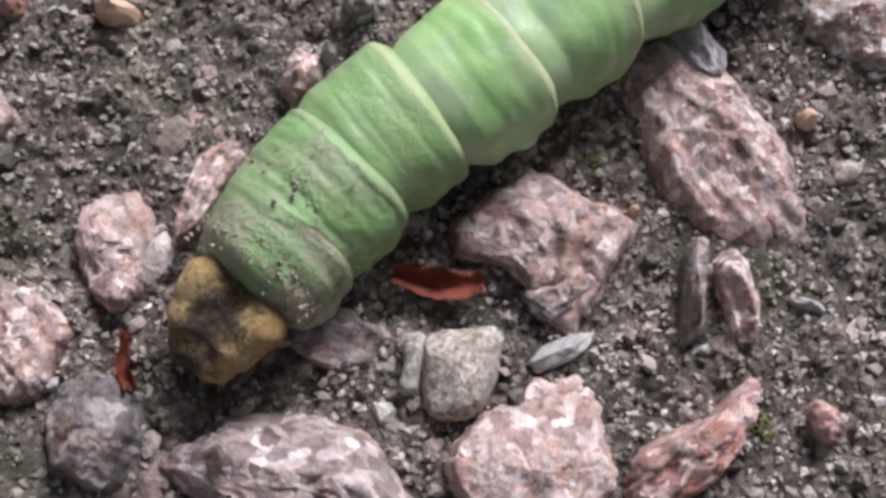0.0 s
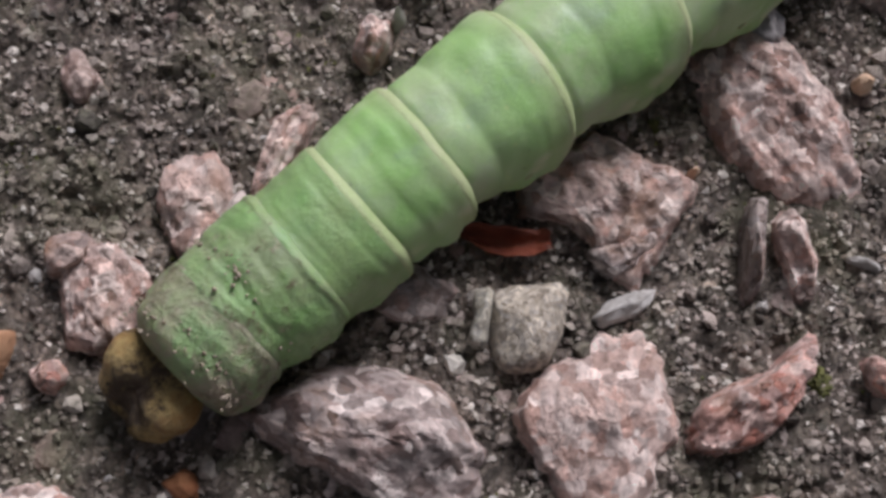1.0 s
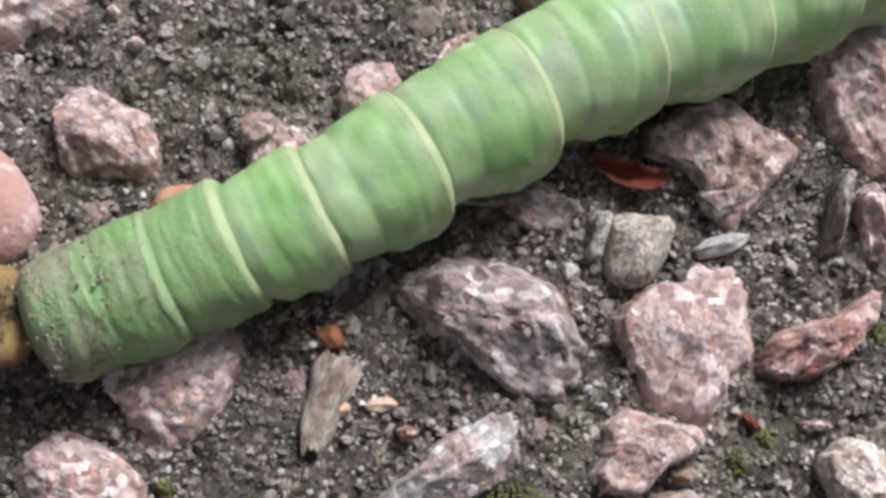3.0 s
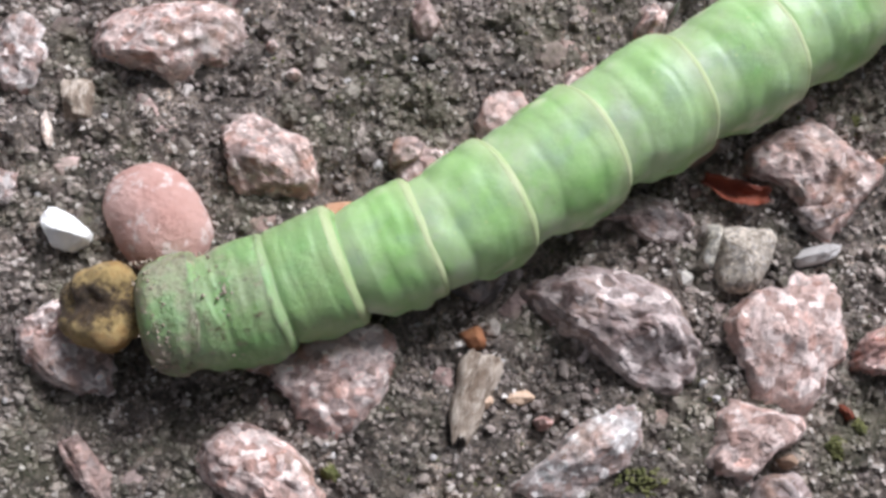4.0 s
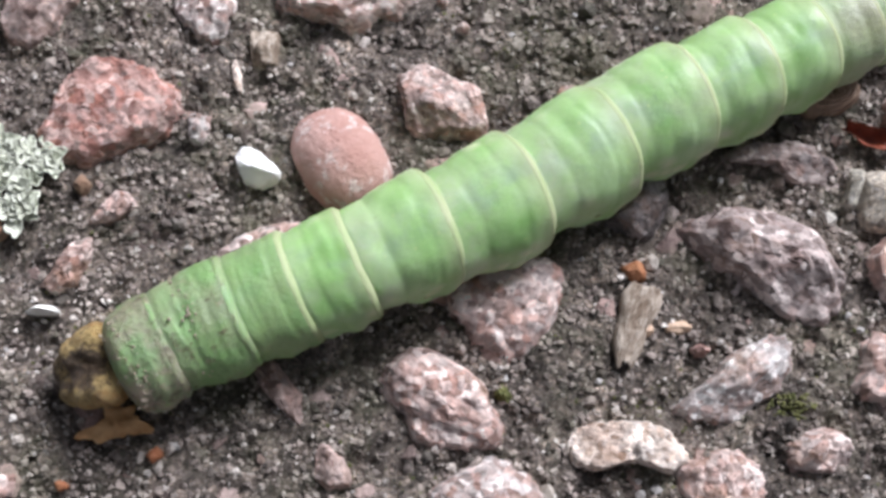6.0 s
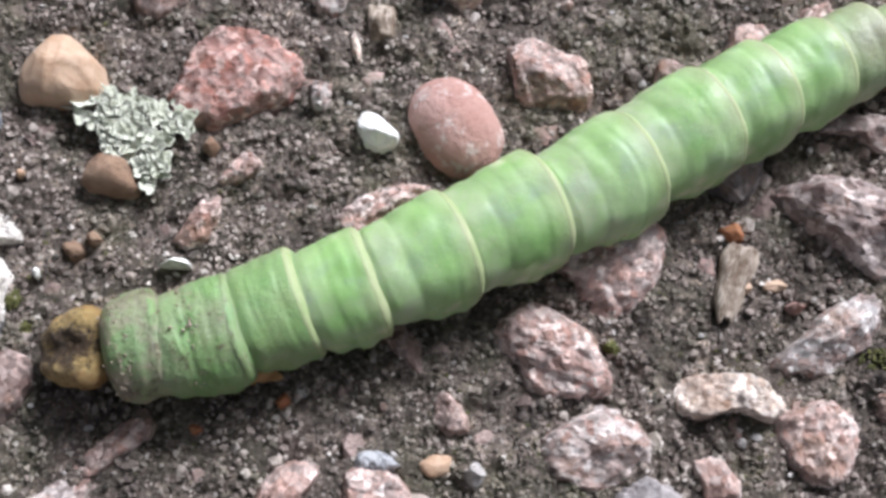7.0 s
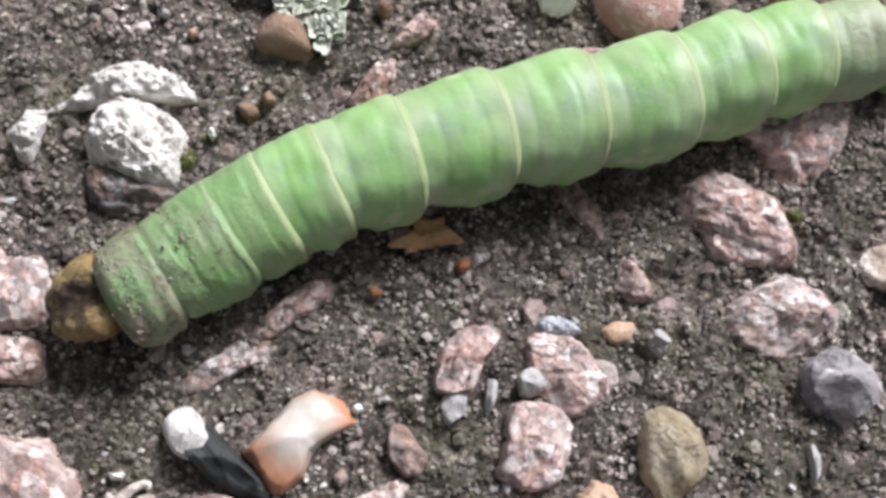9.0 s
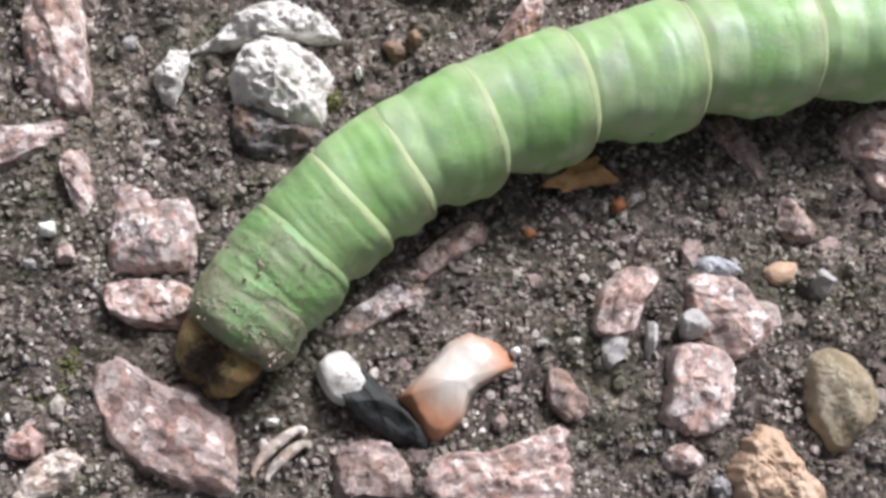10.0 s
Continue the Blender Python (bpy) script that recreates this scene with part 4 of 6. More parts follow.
stone("stone", "red", -26.7, 7.1, 2.5, 2.2, -140, 2.8, (1.01, 0.96, 1.03, 0.87, 0.94, 1.07, 0.91, 1.04, 0.9, 0.91, 1.1, 0.9), "rough brick-red granite chip set in asphalt", rough=0.5)
stone("tan_pebble", "brown", 10.1, -6.8, 1.9, 1.4, -164, 1.5, (0.84, 0.78, 0.97, 0.87, 0.81, 1.01, 0.83, 0.82, 1.06, 0.82, 0.78, 1.04), "smooth orange-tan pebble on asphalt", "pebble", roundness=0.55, facets=5, rough=0.2)
stone("stone", "pink", 20.0, -1.4, 2.5, 0.9, -169, 1.8, (0.93, 1.0, 1.16, 0.95, 1.04, 1.11, 0.93, 1.05, 1.13, 0.92, 1.01, 1.18), "rough pink granite chip set in asphalt", rough=0.5)
stone("seed_husk", "husk", 14.9, -1.9, 1.7, 0.8, 135, 1.1, (1.02, 1.2, 0.86, 0.84, 1.12, 1.03, 0.89, 1.04, 1.09, 0.86, 0.91, 1.07), "curled red-brown seed husk lying on grit", "husk", roundness=0.6, rough=0.2)
stone("white_stone", "bone", 23.8, -5.0, 7.3, 5.7, 146, 3.9, (0.9, 0.99, 0.9, 0.99, 0.86, 0.97, 0.92, 0.84, 1.01, 0.92, 0.91, 0.93), "bone-white broken stone chip", rough=0.4)
stone("stone", "grey", 9.8, -10.0, 5.6, 4.5, -139, 3.1, (0.91, 0.95, 0.95, 0.91, 1.14, 0.9, 0.92, 1.02, 0.88, 0.98, 1.02, 0.95), "grey and white speckled granite chip in asphalt", rough=0.5)
stone("stone", "pink", 0.7, -13.8, 6.5, 4.5, -163, 2.8, (0.91, 0.98, 0.86, 0.85, 1.06, 0.88, 0.95, 0.91, 0.91, 0.93, 0.84, 1.01), "rough pink granite chip set in asphalt", rough=0.5)
stone("stone", "dull", -76.5, 16.7, 9.2, 7.5, 71, 2.8, (0.87, 0.79, 0.98, 0.94, 0.76, 0.84, 0.97, 1.04, 0.86, 0.81, 0.92, 1.0), "dull brownish granite chip sunk in asphalt")
stone("stone", "pink", -59.4, 7.2, 3.3, 2.4, 89, 2.1, (0.83, 0.89, 1.2, 0.85, 0.8, 1.04, 0.99, 1.06, 0.85, 0.79, 0.98, 1.05), "rough pink granite chip set in asphalt", rough=0.5)
stone("stone", "slate", -90.9, 1.0, 6.8, 2.5, 124, 1.8, (0.97, 0.99, 0.88, 1.04, 0.93, 0.98, 0.87, 1.03, 0.95, 0.87, 1.04, 0.89), "small blue-grey stone in asphalt")
stone("tan_pebble", "brown", -79.5, -11.8, 2.4, 1.9, 151, 1.7, (0.86, 1.0, 0.77, 0.81, 1.06, 0.8, 0.81, 0.99, 0.81, 0.88, 0.92, 0.77), "smooth orange-tan pebble on asphalt", "pebble", roundness=0.55, facets=5, rough=0.2)
stone("tan_pebble", "brown", -77.8, -10.5, 1.6, 1.4, 154, 1.7, (0.88, 1.0, 0.78, 0.83, 1.08, 0.82, 0.81, 1.04, 0.83, 0.85, 1.0, 0.79), "smooth orange-tan pebble on asphalt", "pebble", roundness=0.55, facets=5, rough=0.2)
stone("stone", "pink", -104.4, -27.9, 6.4, 2.6, 111, 2.4, (0.82, 0.94, 1.14, 0.82, 0.8, 0.99, 1.15, 0.91, 0.92, 0.9, 0.99, 0.95), "rough pink granite chip set in asphalt", rough=0.5)
stone("pebble", "white", -106.1, -32.6, 1.5, 1.3, -175, 1.5, (0.93, 0.91, 1.07, 0.89, 0.97, 1.03, 0.84, 0.91, 1.2, 0.87, 0.87, 1.14), "tiny pale pink pebble", "pebble", roundness=1.0, rough=0.05)
stone("pebble", "pink", -104.2, -34.5, 1.8, 1.5, -139, 1.5, (0.85, 1.09, 0.85, 0.85, 1.09, 0.85, 0.85, 1.09, 0.85, 0.85, 1.09, 0.85), "tiny pale pink pebble", "pebble", roundness=1.0, rough=0.05)
stone("tan_pebble", "tan", -43.2, -26.4, 3.6, 2.2, -157, 1.1, (0.83, 0.81, 0.98, 0.94, 0.99, 0.8, 0.86, 0.97, 0.88, 0.95, 0.87, 1.07), "smooth orange-tan pebble on asphalt", "pebble", roundness=0.55, facets=5, rough=0.2)
stone("stone", "dull", -25.8, 15.3, 3.8, 3.0, 52, 2.4, (0.83, 0.96, 0.88, 0.95, 0.84, 0.81, 1.08, 0.87, 0.81, 0.96, 0.89, 0.97), "dull brownish granite chip sunk in asphalt")
stone("stone", "dull", -26.0, 27.8, 4.2, 2.8, 110, 1.8, (0.87, 0.97, 1.0, 0.94, 0.92, 0.99, 0.97, 0.88, 1.07, 0.93, 0.94, 1.04), "dull brownish granite chip sunk in asphalt")
stone("quartz_flake", "white", -69.8, -11.7, 3.1, 0.9, -172, 2.6, (0.87, 1.21, 0.89, 0.83, 1.05, 0.99, 0.8, 0.87, 1.05, 0.98, 1.04, 0.82), "small milky white quartz flake", rough=0.1)
stone("quartz_flake", "white", -82.2, -14.6, 1.2, 0.8, 99, 1.8, (0.93, 0.7, 0.72, 0.99, 0.77, 0.73, 0.9, 0.76, 0.82, 0.84, 0.7, 0.8), "small milky white quartz flake", rough=0.1)
stone("quartz_flake", "white", -84.4, -45.8, 1.4, 0.7, -168, 1.8, (0.86, 0.9, 1.1, 1.02, 1.2, 0.88, 0.84, 1.08, 1.07, 0.89, 1.01, 1.13), "small milky white quartz flake", rough=0.1)
stone("pebble", "white", -65.1, -36.9, 1.2, 1.0, 67, 1.3, (0.87, 0.83, 0.75, 0.9, 0.85, 0.72, 0.83, 0.93, 0.74, 0.81, 0.9, 0.77), "tiny pale pink pebble", "pebble", roundness=1.0, rough=0.05)
stone("seed_husk", "orange", -57.9, -22.7, 1.7, 1.4, 65, 1.1, (0.83, 1.03, 0.79, 0.82, 1.03, 0.8, 0.85, 0.99, 0.79, 0.86, 0.98, 0.78), "curled red-brown seed husk lying on grit", "husk", roundness=0.6, rough=0.2)
stone("seed_husk", "orange", -65.3, -26.4, 1.6, 1.2, 163, 0.8, (0.93, 0.74, 0.74, 1.0, 0.78, 0.69, 0.83, 0.9, 0.73, 0.81, 0.83, 0.77), "curled red-brown seed husk lying on grit", "husk", roundness=0.6, rough=0.2)
stone("pebble", "pink", -36.7, 20.8, 1.6, 1.4, -163, 1.3, (0.91, 0.72, 0.78, 0.91, 0.73, 0.78, 0.9, 0.73, 0.81, 0.87, 0.72, 0.79), "tiny pale pink pebble", "pebble", roundness=1.0, rough=0.05)
stone("pebble", "pink", -39.0, 23.1, 1.1, 1.0, 57, 1.1, (0.94, 1.17, 1.0, 0.93, 1.14, 1.04, 0.93, 1.12, 1.04, 0.94, 1.12, 1.03), "tiny pale pink pebble", "pebble", roundness=1.0, rough=0.05)
stone("pebble", "tan", -85.9, -5.4, 1.1, 1.0, 107, 1.1, (0.9, 0.75, 0.86, 0.81, 0.72, 0.86, 0.87, 0.71, 0.78, 0.94, 0.74, 0.79), "tiny pale pink pebble", "pebble", roundness=1.0, rough=0.05)
stone("quartz_flake", "quartz", -24.5, -35.2, 3.9, 1.0, 103, 1.8, (0.9, 0.85, 1.01, 0.83, 0.87, 1.09, 0.79, 0.8, 1.09, 0.87, 0.79, 0.98), "small milky white quartz flake", rough=0.1)
stone("stone", "slate", 21.1, 32.0, 5.7, 3.0, 122, 3.9, (0.87, 1.0, 1.07, 1.0, 0.98, 1.0, 1.02, 0.95, 1.11, 0.95, 1.08, 1.02), "small blue-grey stone in asphalt")
stone("stone", "pale", -17.0, -23.8, 5.6, 4.0, 149, 2.2, (1.0, 0.81, 0.76, 0.83, 1.1, 0.87, 0.77, 0.81, 0.97, 0.92, 0.96, 0.79, 0.78, 0.9, 0.92, 0.88), "pale pink and white crystalline granite chip")
stone("stone", "pink", -76.9, -34.9, 9.2, 3.6, -143, 1.5, (1.04, 1.09, 0.88, 0.62, 0.53, 0.52, 1.08, 1.02, 0.87, 0.89, 0.94, 0.97, 0.74, 0.74, 0.82, 0.92), "pinkish granite sliver sunk in asphalt", rough=0.5)
# dark grit at the chalk's foot, its stone also painting the cast shadow
stone("stone", "dark", -88.6, -20.8, 8.3, 5.0, -176, 2.2, (0.92, 0.89, 0.9, 1.01, 0.98, 1.05, 0.95, 0.94, 0.97, 1.06, 0.96, 0.82, 0.85, 1.03, 1.07, 1.06), "dark gritty stone standing in for the shadow beneath the chalk", rough=0.6)
stone("stone", "slate", -48.8, -27.0, 4.6, 2.6, -176, 1.8, (0.8, 0.92, 1.1, 0.88, 0.84, 0.95, 0.86, 0.91, 1.04, 0.84, 0.81, 0.91, 1.05, 0.9, 0.92, 0.82), "small blue-grey stone in asphalt")
stone("crumb", "tan", -16.2, -5.3, 1.5, 1.3, 20, 1.0, (0.95, 0.88, 1.02, 0.9, 1.05, 0.86, 0.98, 1.04, 0.9, 1.0, 0.87, 1.03), "small ochre-yellow crumb on grit", "pebble", roundness=0.5, rough=0.2)
stone("crumb", "tan", -13.3, -4.6, 2.6, 1.3, 15, 1.0, (0.95, 0.88, 1.02, 0.9, 1.05, 0.86, 0.98, 1.04, 0.9, 1.0, 0.87, 1.03), "small ochre-yellow crumb on grit", "pebble", roundness=0.4, rough=0.3)
stone("quartz_flake", "bone", -56.9, 12.6, 3.6, 1.0, 108, 1.2, (0.95, 0.88, 1.02, 0.9, 1.05, 0.86, 0.98, 1.04, 0.9, 1.0, 0.87, 1.03), "thin cream-white splinter on grit", rough=0.2)
stone("quartz_flake", "quartz", 27.9, 14.5, 2.4, 0.8, -20, 1.2, (0.95, 0.88, 1.02, 0.9, 1.05, 0.86, 0.98, 1.04, 0.9, 1.0, 0.87, 1.03), "small milky white quartz flake", rough=0.1)
stone("pebble", "khaki", 31.2, 23.6, 2.2, 1.6, 30, 1.1, (0.95, 0.88, 1.02, 0.9, 1.05, 0.86, 0.98, 1.04, 0.9, 1.0, 0.87, 1.03), "dull khaki pebble pressed into the grit", "pebble", roundness=0.5, rough=0.2)


# ---- small loose things ----
def bark_chip(x, y, length, width, turn, height):
    """A curled strip of weathered bark, hollow below."""
    rows, cols, verts = 26, 13, []
    for layer in (0, 1):
        for i in range(rows):
            u = i / (rows - 1)
            half = width / 2 * (0.9 + 0.12 * math.sin(u * 9) + 0.1 * noise.noise(Vector((u * 6, 0.5, 2.0)))) * (1 - 0.6 * max(0.0, u - 0.6) / 0.4)
            for j in range(cols):
                v = j / (cols - 1) * 2 - 1
                n = noise.noise(Vector((u * 3, v * 9, 3.0))) * 0.16
                vx = (u - 0.5) * length + 0.9 * noise.noise(Vector((v * 4, u * 0.5, 1.0)))
                vy = v * half + 0.9 * (u - 0.4) ** 2
                vz = height * (0.35 + 0.75 * (1 - v * v) ** 0.7) * (1 - 0.6 * max(0.0, u - 0.7)) + n - layer * 0.28
                verts.append((vx * MM, vy * MM, max(vz, -0.1) * MM))
    n = rows * cols
    faces = grid_faces(rows, cols, False)
    faces += [tuple(n + k for k in f[::-1]) for f in grid_faces(rows, cols, False)]
    rim = [j for j in range(cols)] + [i * cols + cols - 1 for i in range(1, rows)] + [(rows - 1) * cols + j for j in range(cols - 2, -1, -1)] + [i * cols for i in range(rows - 2, 0, -1)]
    faces += [(a, n + a, n + c, c) for a, c in zip(rim, rim[1:] + rim[:1])]
    ob = new("bark_chip", mesh_of("bark_chip", verts, faces, M["wood"]))
    ob.matrix_world = pose(x * MM, y * MM, 0.1 * MM, 0, 0, turn)
    tagged(ob, "curled strip of pale weathered bark on grit", "bark")


def curled_husk(x, y, length, width, turn):
    """A thin seed husk curled into a trough, torn at both ends."""
    rows, cols, verts = 30, 15, []
    for layer in (0, 1):
        for i in range(rows):
            u = i / (rows - 1)
            half = width / 2 * (0.55 + 0.5 * math.sin(math.pi * min(1.0, u * 0.8 + 0.15)))
            for j in range(cols):
                v = j / (cols - 1) * 2 - 1
                torn = 0.7 * noise.noise(Vector((v * 2.6, u * 0.5, 4.0))) * abs(2 * u - 1) ** 2
                vx = (u - 0.5) * length + torn
                vy = v * half + 0.35 * math.sin(u * 4.0) + 0.1 * noise.noise(Vector((u * 7, v, 1.0)))
                vz = 0.3 + 1.7 * abs(v) ** 1.7 * (0.75 + 0.5 * noise.noise(Vector((u * 4, v * 1.5, 9.0)))) + 0.3 * (2 * u - 1) ** 2
                verts.append((vx * MM, vy * (1 - 0.1 * layer) * MM, (vz - 0.22 * layer) * MM))
    n = rows * cols
    f = grid_faces(rows, cols, False)
    faces = f + [tuple(n + k for k in q[::-1]) for q in f]
    rim = [j for j in range(cols)] + [i * cols + cols - 1 for i in range(1, rows)] + [(rows - 1) * cols + j for j in range(cols - 2, -1, -1)] + [i * cols for i in range(rows - 2, 0, -1)]
    faces += [(p, n + p, n + q, q) for p, q in zip(rim, rim[1:] + rim[:1])]
    ob = new("seed_husk", mesh_of("seed_husk", verts, faces, M["husk"]))
    ob.matrix_world = pose(x * MM, y * MM, 0.1 * MM, 0, 0, turn)
    tagged(ob, "curled red-brown seed husk lying on grit", "husk")


def dry_leaf(x, y, length, width, turn):
    """A crumpled scrap of dry leaf with torn lobes and a raised midrib."""
    cols, rows, verts = 60, 9, []
    for layer in (0, 1):
        for i in range(rows):
            rho = i / (rows - 1)
            for j in range(cols):
                a = 2 * math.pi * j / cols
                r = 0.74 + 0.2 * math.sin(a * 3 + 0.6) + 0.1 * math.sin(a * 5 + 2.0) + 0.08 * math.sin(a * 8 + 1.0) + 0.12 * noise.noise(Vector((math.cos(a) * 5, math.sin(a) * 5, 2.0)))
                vx, vy = rho * r * math.cos(a) * length / 2, rho * r * math.sin(a) * width / 2 * 1.25
                vz = 0.7 + 0.6 * noise.noise(Vector((vx * 0.9, vy * 1.0, 7.0))) + 0.5 * rho * rho * math.cos(a * 2) + 0.12 * math.exp(-(vy / 0.25) ** 2)
                verts.append((vx * MM, vy * MM, (max(0.05, vz) - 0.14 * layer) * MM))
    n = rows * cols
    f = grid_faces(rows, cols)
    faces = f + [tuple(n + k for k in q[::-1]) for q in f]
    e = (rows - 1) * cols
    faces += [(e + j, e + (j + 1) % cols, n + e + (j + 1) % cols, n + e + j) for j in range(cols)]
    ob = new("dry_leaf", mesh_of("dry_leaf", verts, faces, M["leaf"]))
    ob.matrix_world = pose(x * MM, y * MM, 0, 0, 0, turn)
    tagged(ob, "crumpled orange-brown scrap of dry leaf", "leaf")


def snail_shell(x, y, length, width, turn, height):
    """A half-buried ribbed shell: a dome with curved growth ribs."""
    rows, cols, verts = 26, 48, []
    for i in range(rows):
        rho = i / (rows - 1)
        for j in range(cols):
            a = 2 * math.pi * j / cols
            rib = 0.22 * math.sin((rho * 5.0 + a / (2 * math.pi)) * 2 * math.pi)
            vz = height * math.sqrt(max(0.0, 1 - rho * rho)) + rib * (1 - rho**4) - 0.3
            verts.append((rho * math.cos(a) * length / 2 * MM, rho * math.sin(a) * width / 2 * MM, vz * MM))
    ob = new("snail_shell", mesh_of("snail_shell", verts, grid_faces(rows, cols), M["shell"]))
    ob.matrix_world = pose(x * MM, y * MM, 0, 0, 0, turn)
    tagged(ob, "ribbed brown snail shell half buried in grit", "shell")


def lobe_mesh(seed):
    """One scalloped cup of the lichen."""
    rows, cols, verts = 7, 20, []
    for i in range(rows):
        rho = i / (rows - 1)
        for j in range(cols):
            a = 2 * math.pi * j / cols
            r = (1 + 0.22 * math.sin(a * 3 + seed) + 0.12 * math.sin(a * 5 + seed * 2)) * rho
            vz = 0.35 + 0.42 * rho**2.2 + 0.16 * math.sin(a * 4 + seed) * rho
            verts.append((r * math.cos(a) * MM, r * math.sin(a) * MM, vz * MM))
    base = len(verts)
    for j in range(cols):
        x, y, z = verts[base - cols + j]
        verts.append((x * 0.86, y * 0.86, z - 0.3 * MM))
    for j in range(cols):
        x, y, z = verts[base - cols + j]
        verts.append((x * 0.3, y * 0.3, -0.5 * MM))
    return mesh_of("lobe", verts, grid_faces(rows + 2, cols), M["lichen"])


def lichen_patch(x, y, length, width, turn):
    root = tagged(new("lichen"), "pale grey-green leafy lichen growing on asphalt", "lichen")
    root.matrix_world = pose(x * MM, y * MM, 0, 0, 0, turn)
    rng = random.Random(12)
    kinds = [lobe_mesh(k * 1.9) for k in range(5)]
    for k in range(120):
        a, r = rng.uniform(0, 2 * math.pi), math.sqrt(rng.random())
        reach = 0.82 + 0.3 * math.sin(a * 3 + 1.1) + 0.14 * math.sin(a * 5)
        px, py = r * reach * math.cos(a) * length / 2, r * reach * math.sin(a) * width / 2
        ob = new("lobe", kinds[k % 5])
        ob.parent = root
        s = rng.uniform(0.6, 1.15)
        ob.matrix_basis = pose(px * MM, py * MM, (0.5 + 0.5 * rng.random()) * MM, rng.uniform(-13, 13), rng.uniform(-13, 13), rng.uniform(0, 360)) @ Matrix.Diagonal((s, s * rng.uniform(0.7, 1.0), s, 1))


def moss_tuft(x, y, length, width, turn, seed):
    """A cushion of tiny leafy spikes."""
    rng = random.Random(seed)
    verts, faces = [], []
    for k in range(90):
        a, r = rng.uniform(0, 2 * math.pi), math.sqrt(rng.random())
        px, py = r * math.cos(a) * length / 2, r * math.sin(a) * width / 2
        h = rng.uniform(0.35, 0.8) * (1.25 - r)
        lean = Vector((rng.uniform(-0.35, 0.35), rng.uniform(-0.35, 0.35), h))
        w = rng.uniform(0.1, 0.2)
        b = len(verts)
        g = ground_height(x, y) - 0.1
        for q in range(4):
            verts.append(((px + w * math.cos(q * 1.57)) * MM, (py + w * math.sin(q * 1.57)) * MM, g * MM))
        for q in range(4):
            verts.append(((px + lean.x * 0.6 + w * 1.1 * math.cos(q * 1.57 + 0.6)) * MM, (py + lean.y * 0.6 + w * 1.1 * math.sin(q * 1.57 + 0.6)) * MM, (g + h * 0.7) * MM))
        verts.append(((px + lean.x) * MM, (py + lean.y) * MM, (g + h) * MM))
        faces += [(b + q, b + (q + 1) % 4, b + 4 + (q + 1) % 4, b + 4 + q) for q in range(4)]
        faces += [(b + 4 + q, b + 4 + (q + 1) % 4, b + 8) for q in range(4)]
    ob = new("moss_tuft", mesh_of("moss_tuft", verts, faces, M["moss"]))
    ob.matrix_world = pose(x * MM, y * MM, 0, 0, 0, turn)
    tagged(ob, "tiny yellow-green moss tuft in the asphalt", "moss", kind="stuff")


def shell_fragment(x, y, length, width, turn):
    """Broken whorls of a pale shell: two curved ridges side by side."""
    root = tagged(new("shell_fragment"), "broken pale curled shell fragment on grit", "shell")
    root.matrix_world = pose(x * MM, y * MM, 0, 0, 0, turn)
    for k, (off, reach) in enumerate(((0.55, 1.0), (-0.55, 0.8))):
        rows, cols, verts = 30, 10, []
        for i in range(rows):
            u = i / (rows - 1)
            a = -0.4 + u * 3.6
            cx, cy = math.cos(a) * length * 0.42 * reach, math.sin(a) * width * 0.34 * reach + off
            w = 0.42 * math.sin(math.pi * (0.1 + 0.85 * u)) + 0.1
            for j in range(cols):
                b = 2 * math.pi * j / cols
                verts.append(((cx + math.cos(a) * w * math.cos(b)) * MM, (cy + math.sin(a) * w * math.cos(b)) * MM, (0.45 + w * math.sin(b)) * MM))
        faces = grid_faces(rows, cols) + [tuple(range(cols))[::-1], tuple(range((rows - 1) * cols, rows * cols))]
        part("whorl", mesh_of("whorl", verts, faces, M["bone"]), root)


def black_flint(x, y, length, width, turn, height, profile, label):
    """A long black chip with a chalky crust on one end."""
    ob = stone("black_stone", "black", x, y, length, width, turn, height, profile, label, "stone", facets=5, rough=0.2)
    me = stone_mesh("white_crust", length * 0.46, width * 1.06, height * 1.12, profile, M["chalk"], 77, 0.5, 5, 0.25)
    crust = part("white_crust", me, ob, "chalky white crust")
    crust.matrix_basis = pose(length * 0.29 * MM, 0, 0.05 * MM)


curled_husk(3.3, 16.1, 5.9, 1.9, 177)
bark_chip(-17.5, -5.1, 7.5, 3.6, 258, 1.4)
snail_shell(-1.2, 19.4, 6.6, 3.5, -149, 3.0)
black_flint(-76.3, -43.0, 11.0, 3.8, 149, 3.1, (0.92, 0.94, 0.89, 0.93, 0.95, 0.92, 1.01, 1.04, 0.79, 0.8, 1.05, 0.99), "long black flint chip with a white end")
dry_leaf(-61.6, -20.6, 7.0, 3.1, -155)
lichen_patch(-76.0, 0.3, 11.9, 9.2, 148)
moss_tuft(24.1, 6.5, 2.2, 1.4, 109, 5)
moss_tuft(16.2, -3.2, 1.6, 1.0, 107, 6)
moss_tuft(14.3, -5.0, 1.8, 1.4, 95, 7)
moss_tuft(-84.1, -17.2, 1.7, 1.6, 115, 8)
moss_tuft(-84.1, -17.4, 1.2, 1.2, 129, 9)
moss_tuft(-82.3, -19.6, 1.4, 1.2, 60, 10)
moss_tuft(-28.1, -13.0, 1.0, 0.8, 123, 11)
moss_tuft(14.1, 24.6, 1.3, 1.2, 106, 12)
moss_tuft(-28.5, -12.8, 1.1, 1.0, 80, 13)
moss_tuft(-103.9, -46.6, 5.5, 4.0, 20, 14)
moss_tuft(-102.4, -43.8, 3.5, 3.0, 70, 15)
moss_tuft(-2.3, -10.1, 4.5, 2.6, 10, 16)
curled_husk(-16.3, 11.0, 3.6, 0.9, 100)
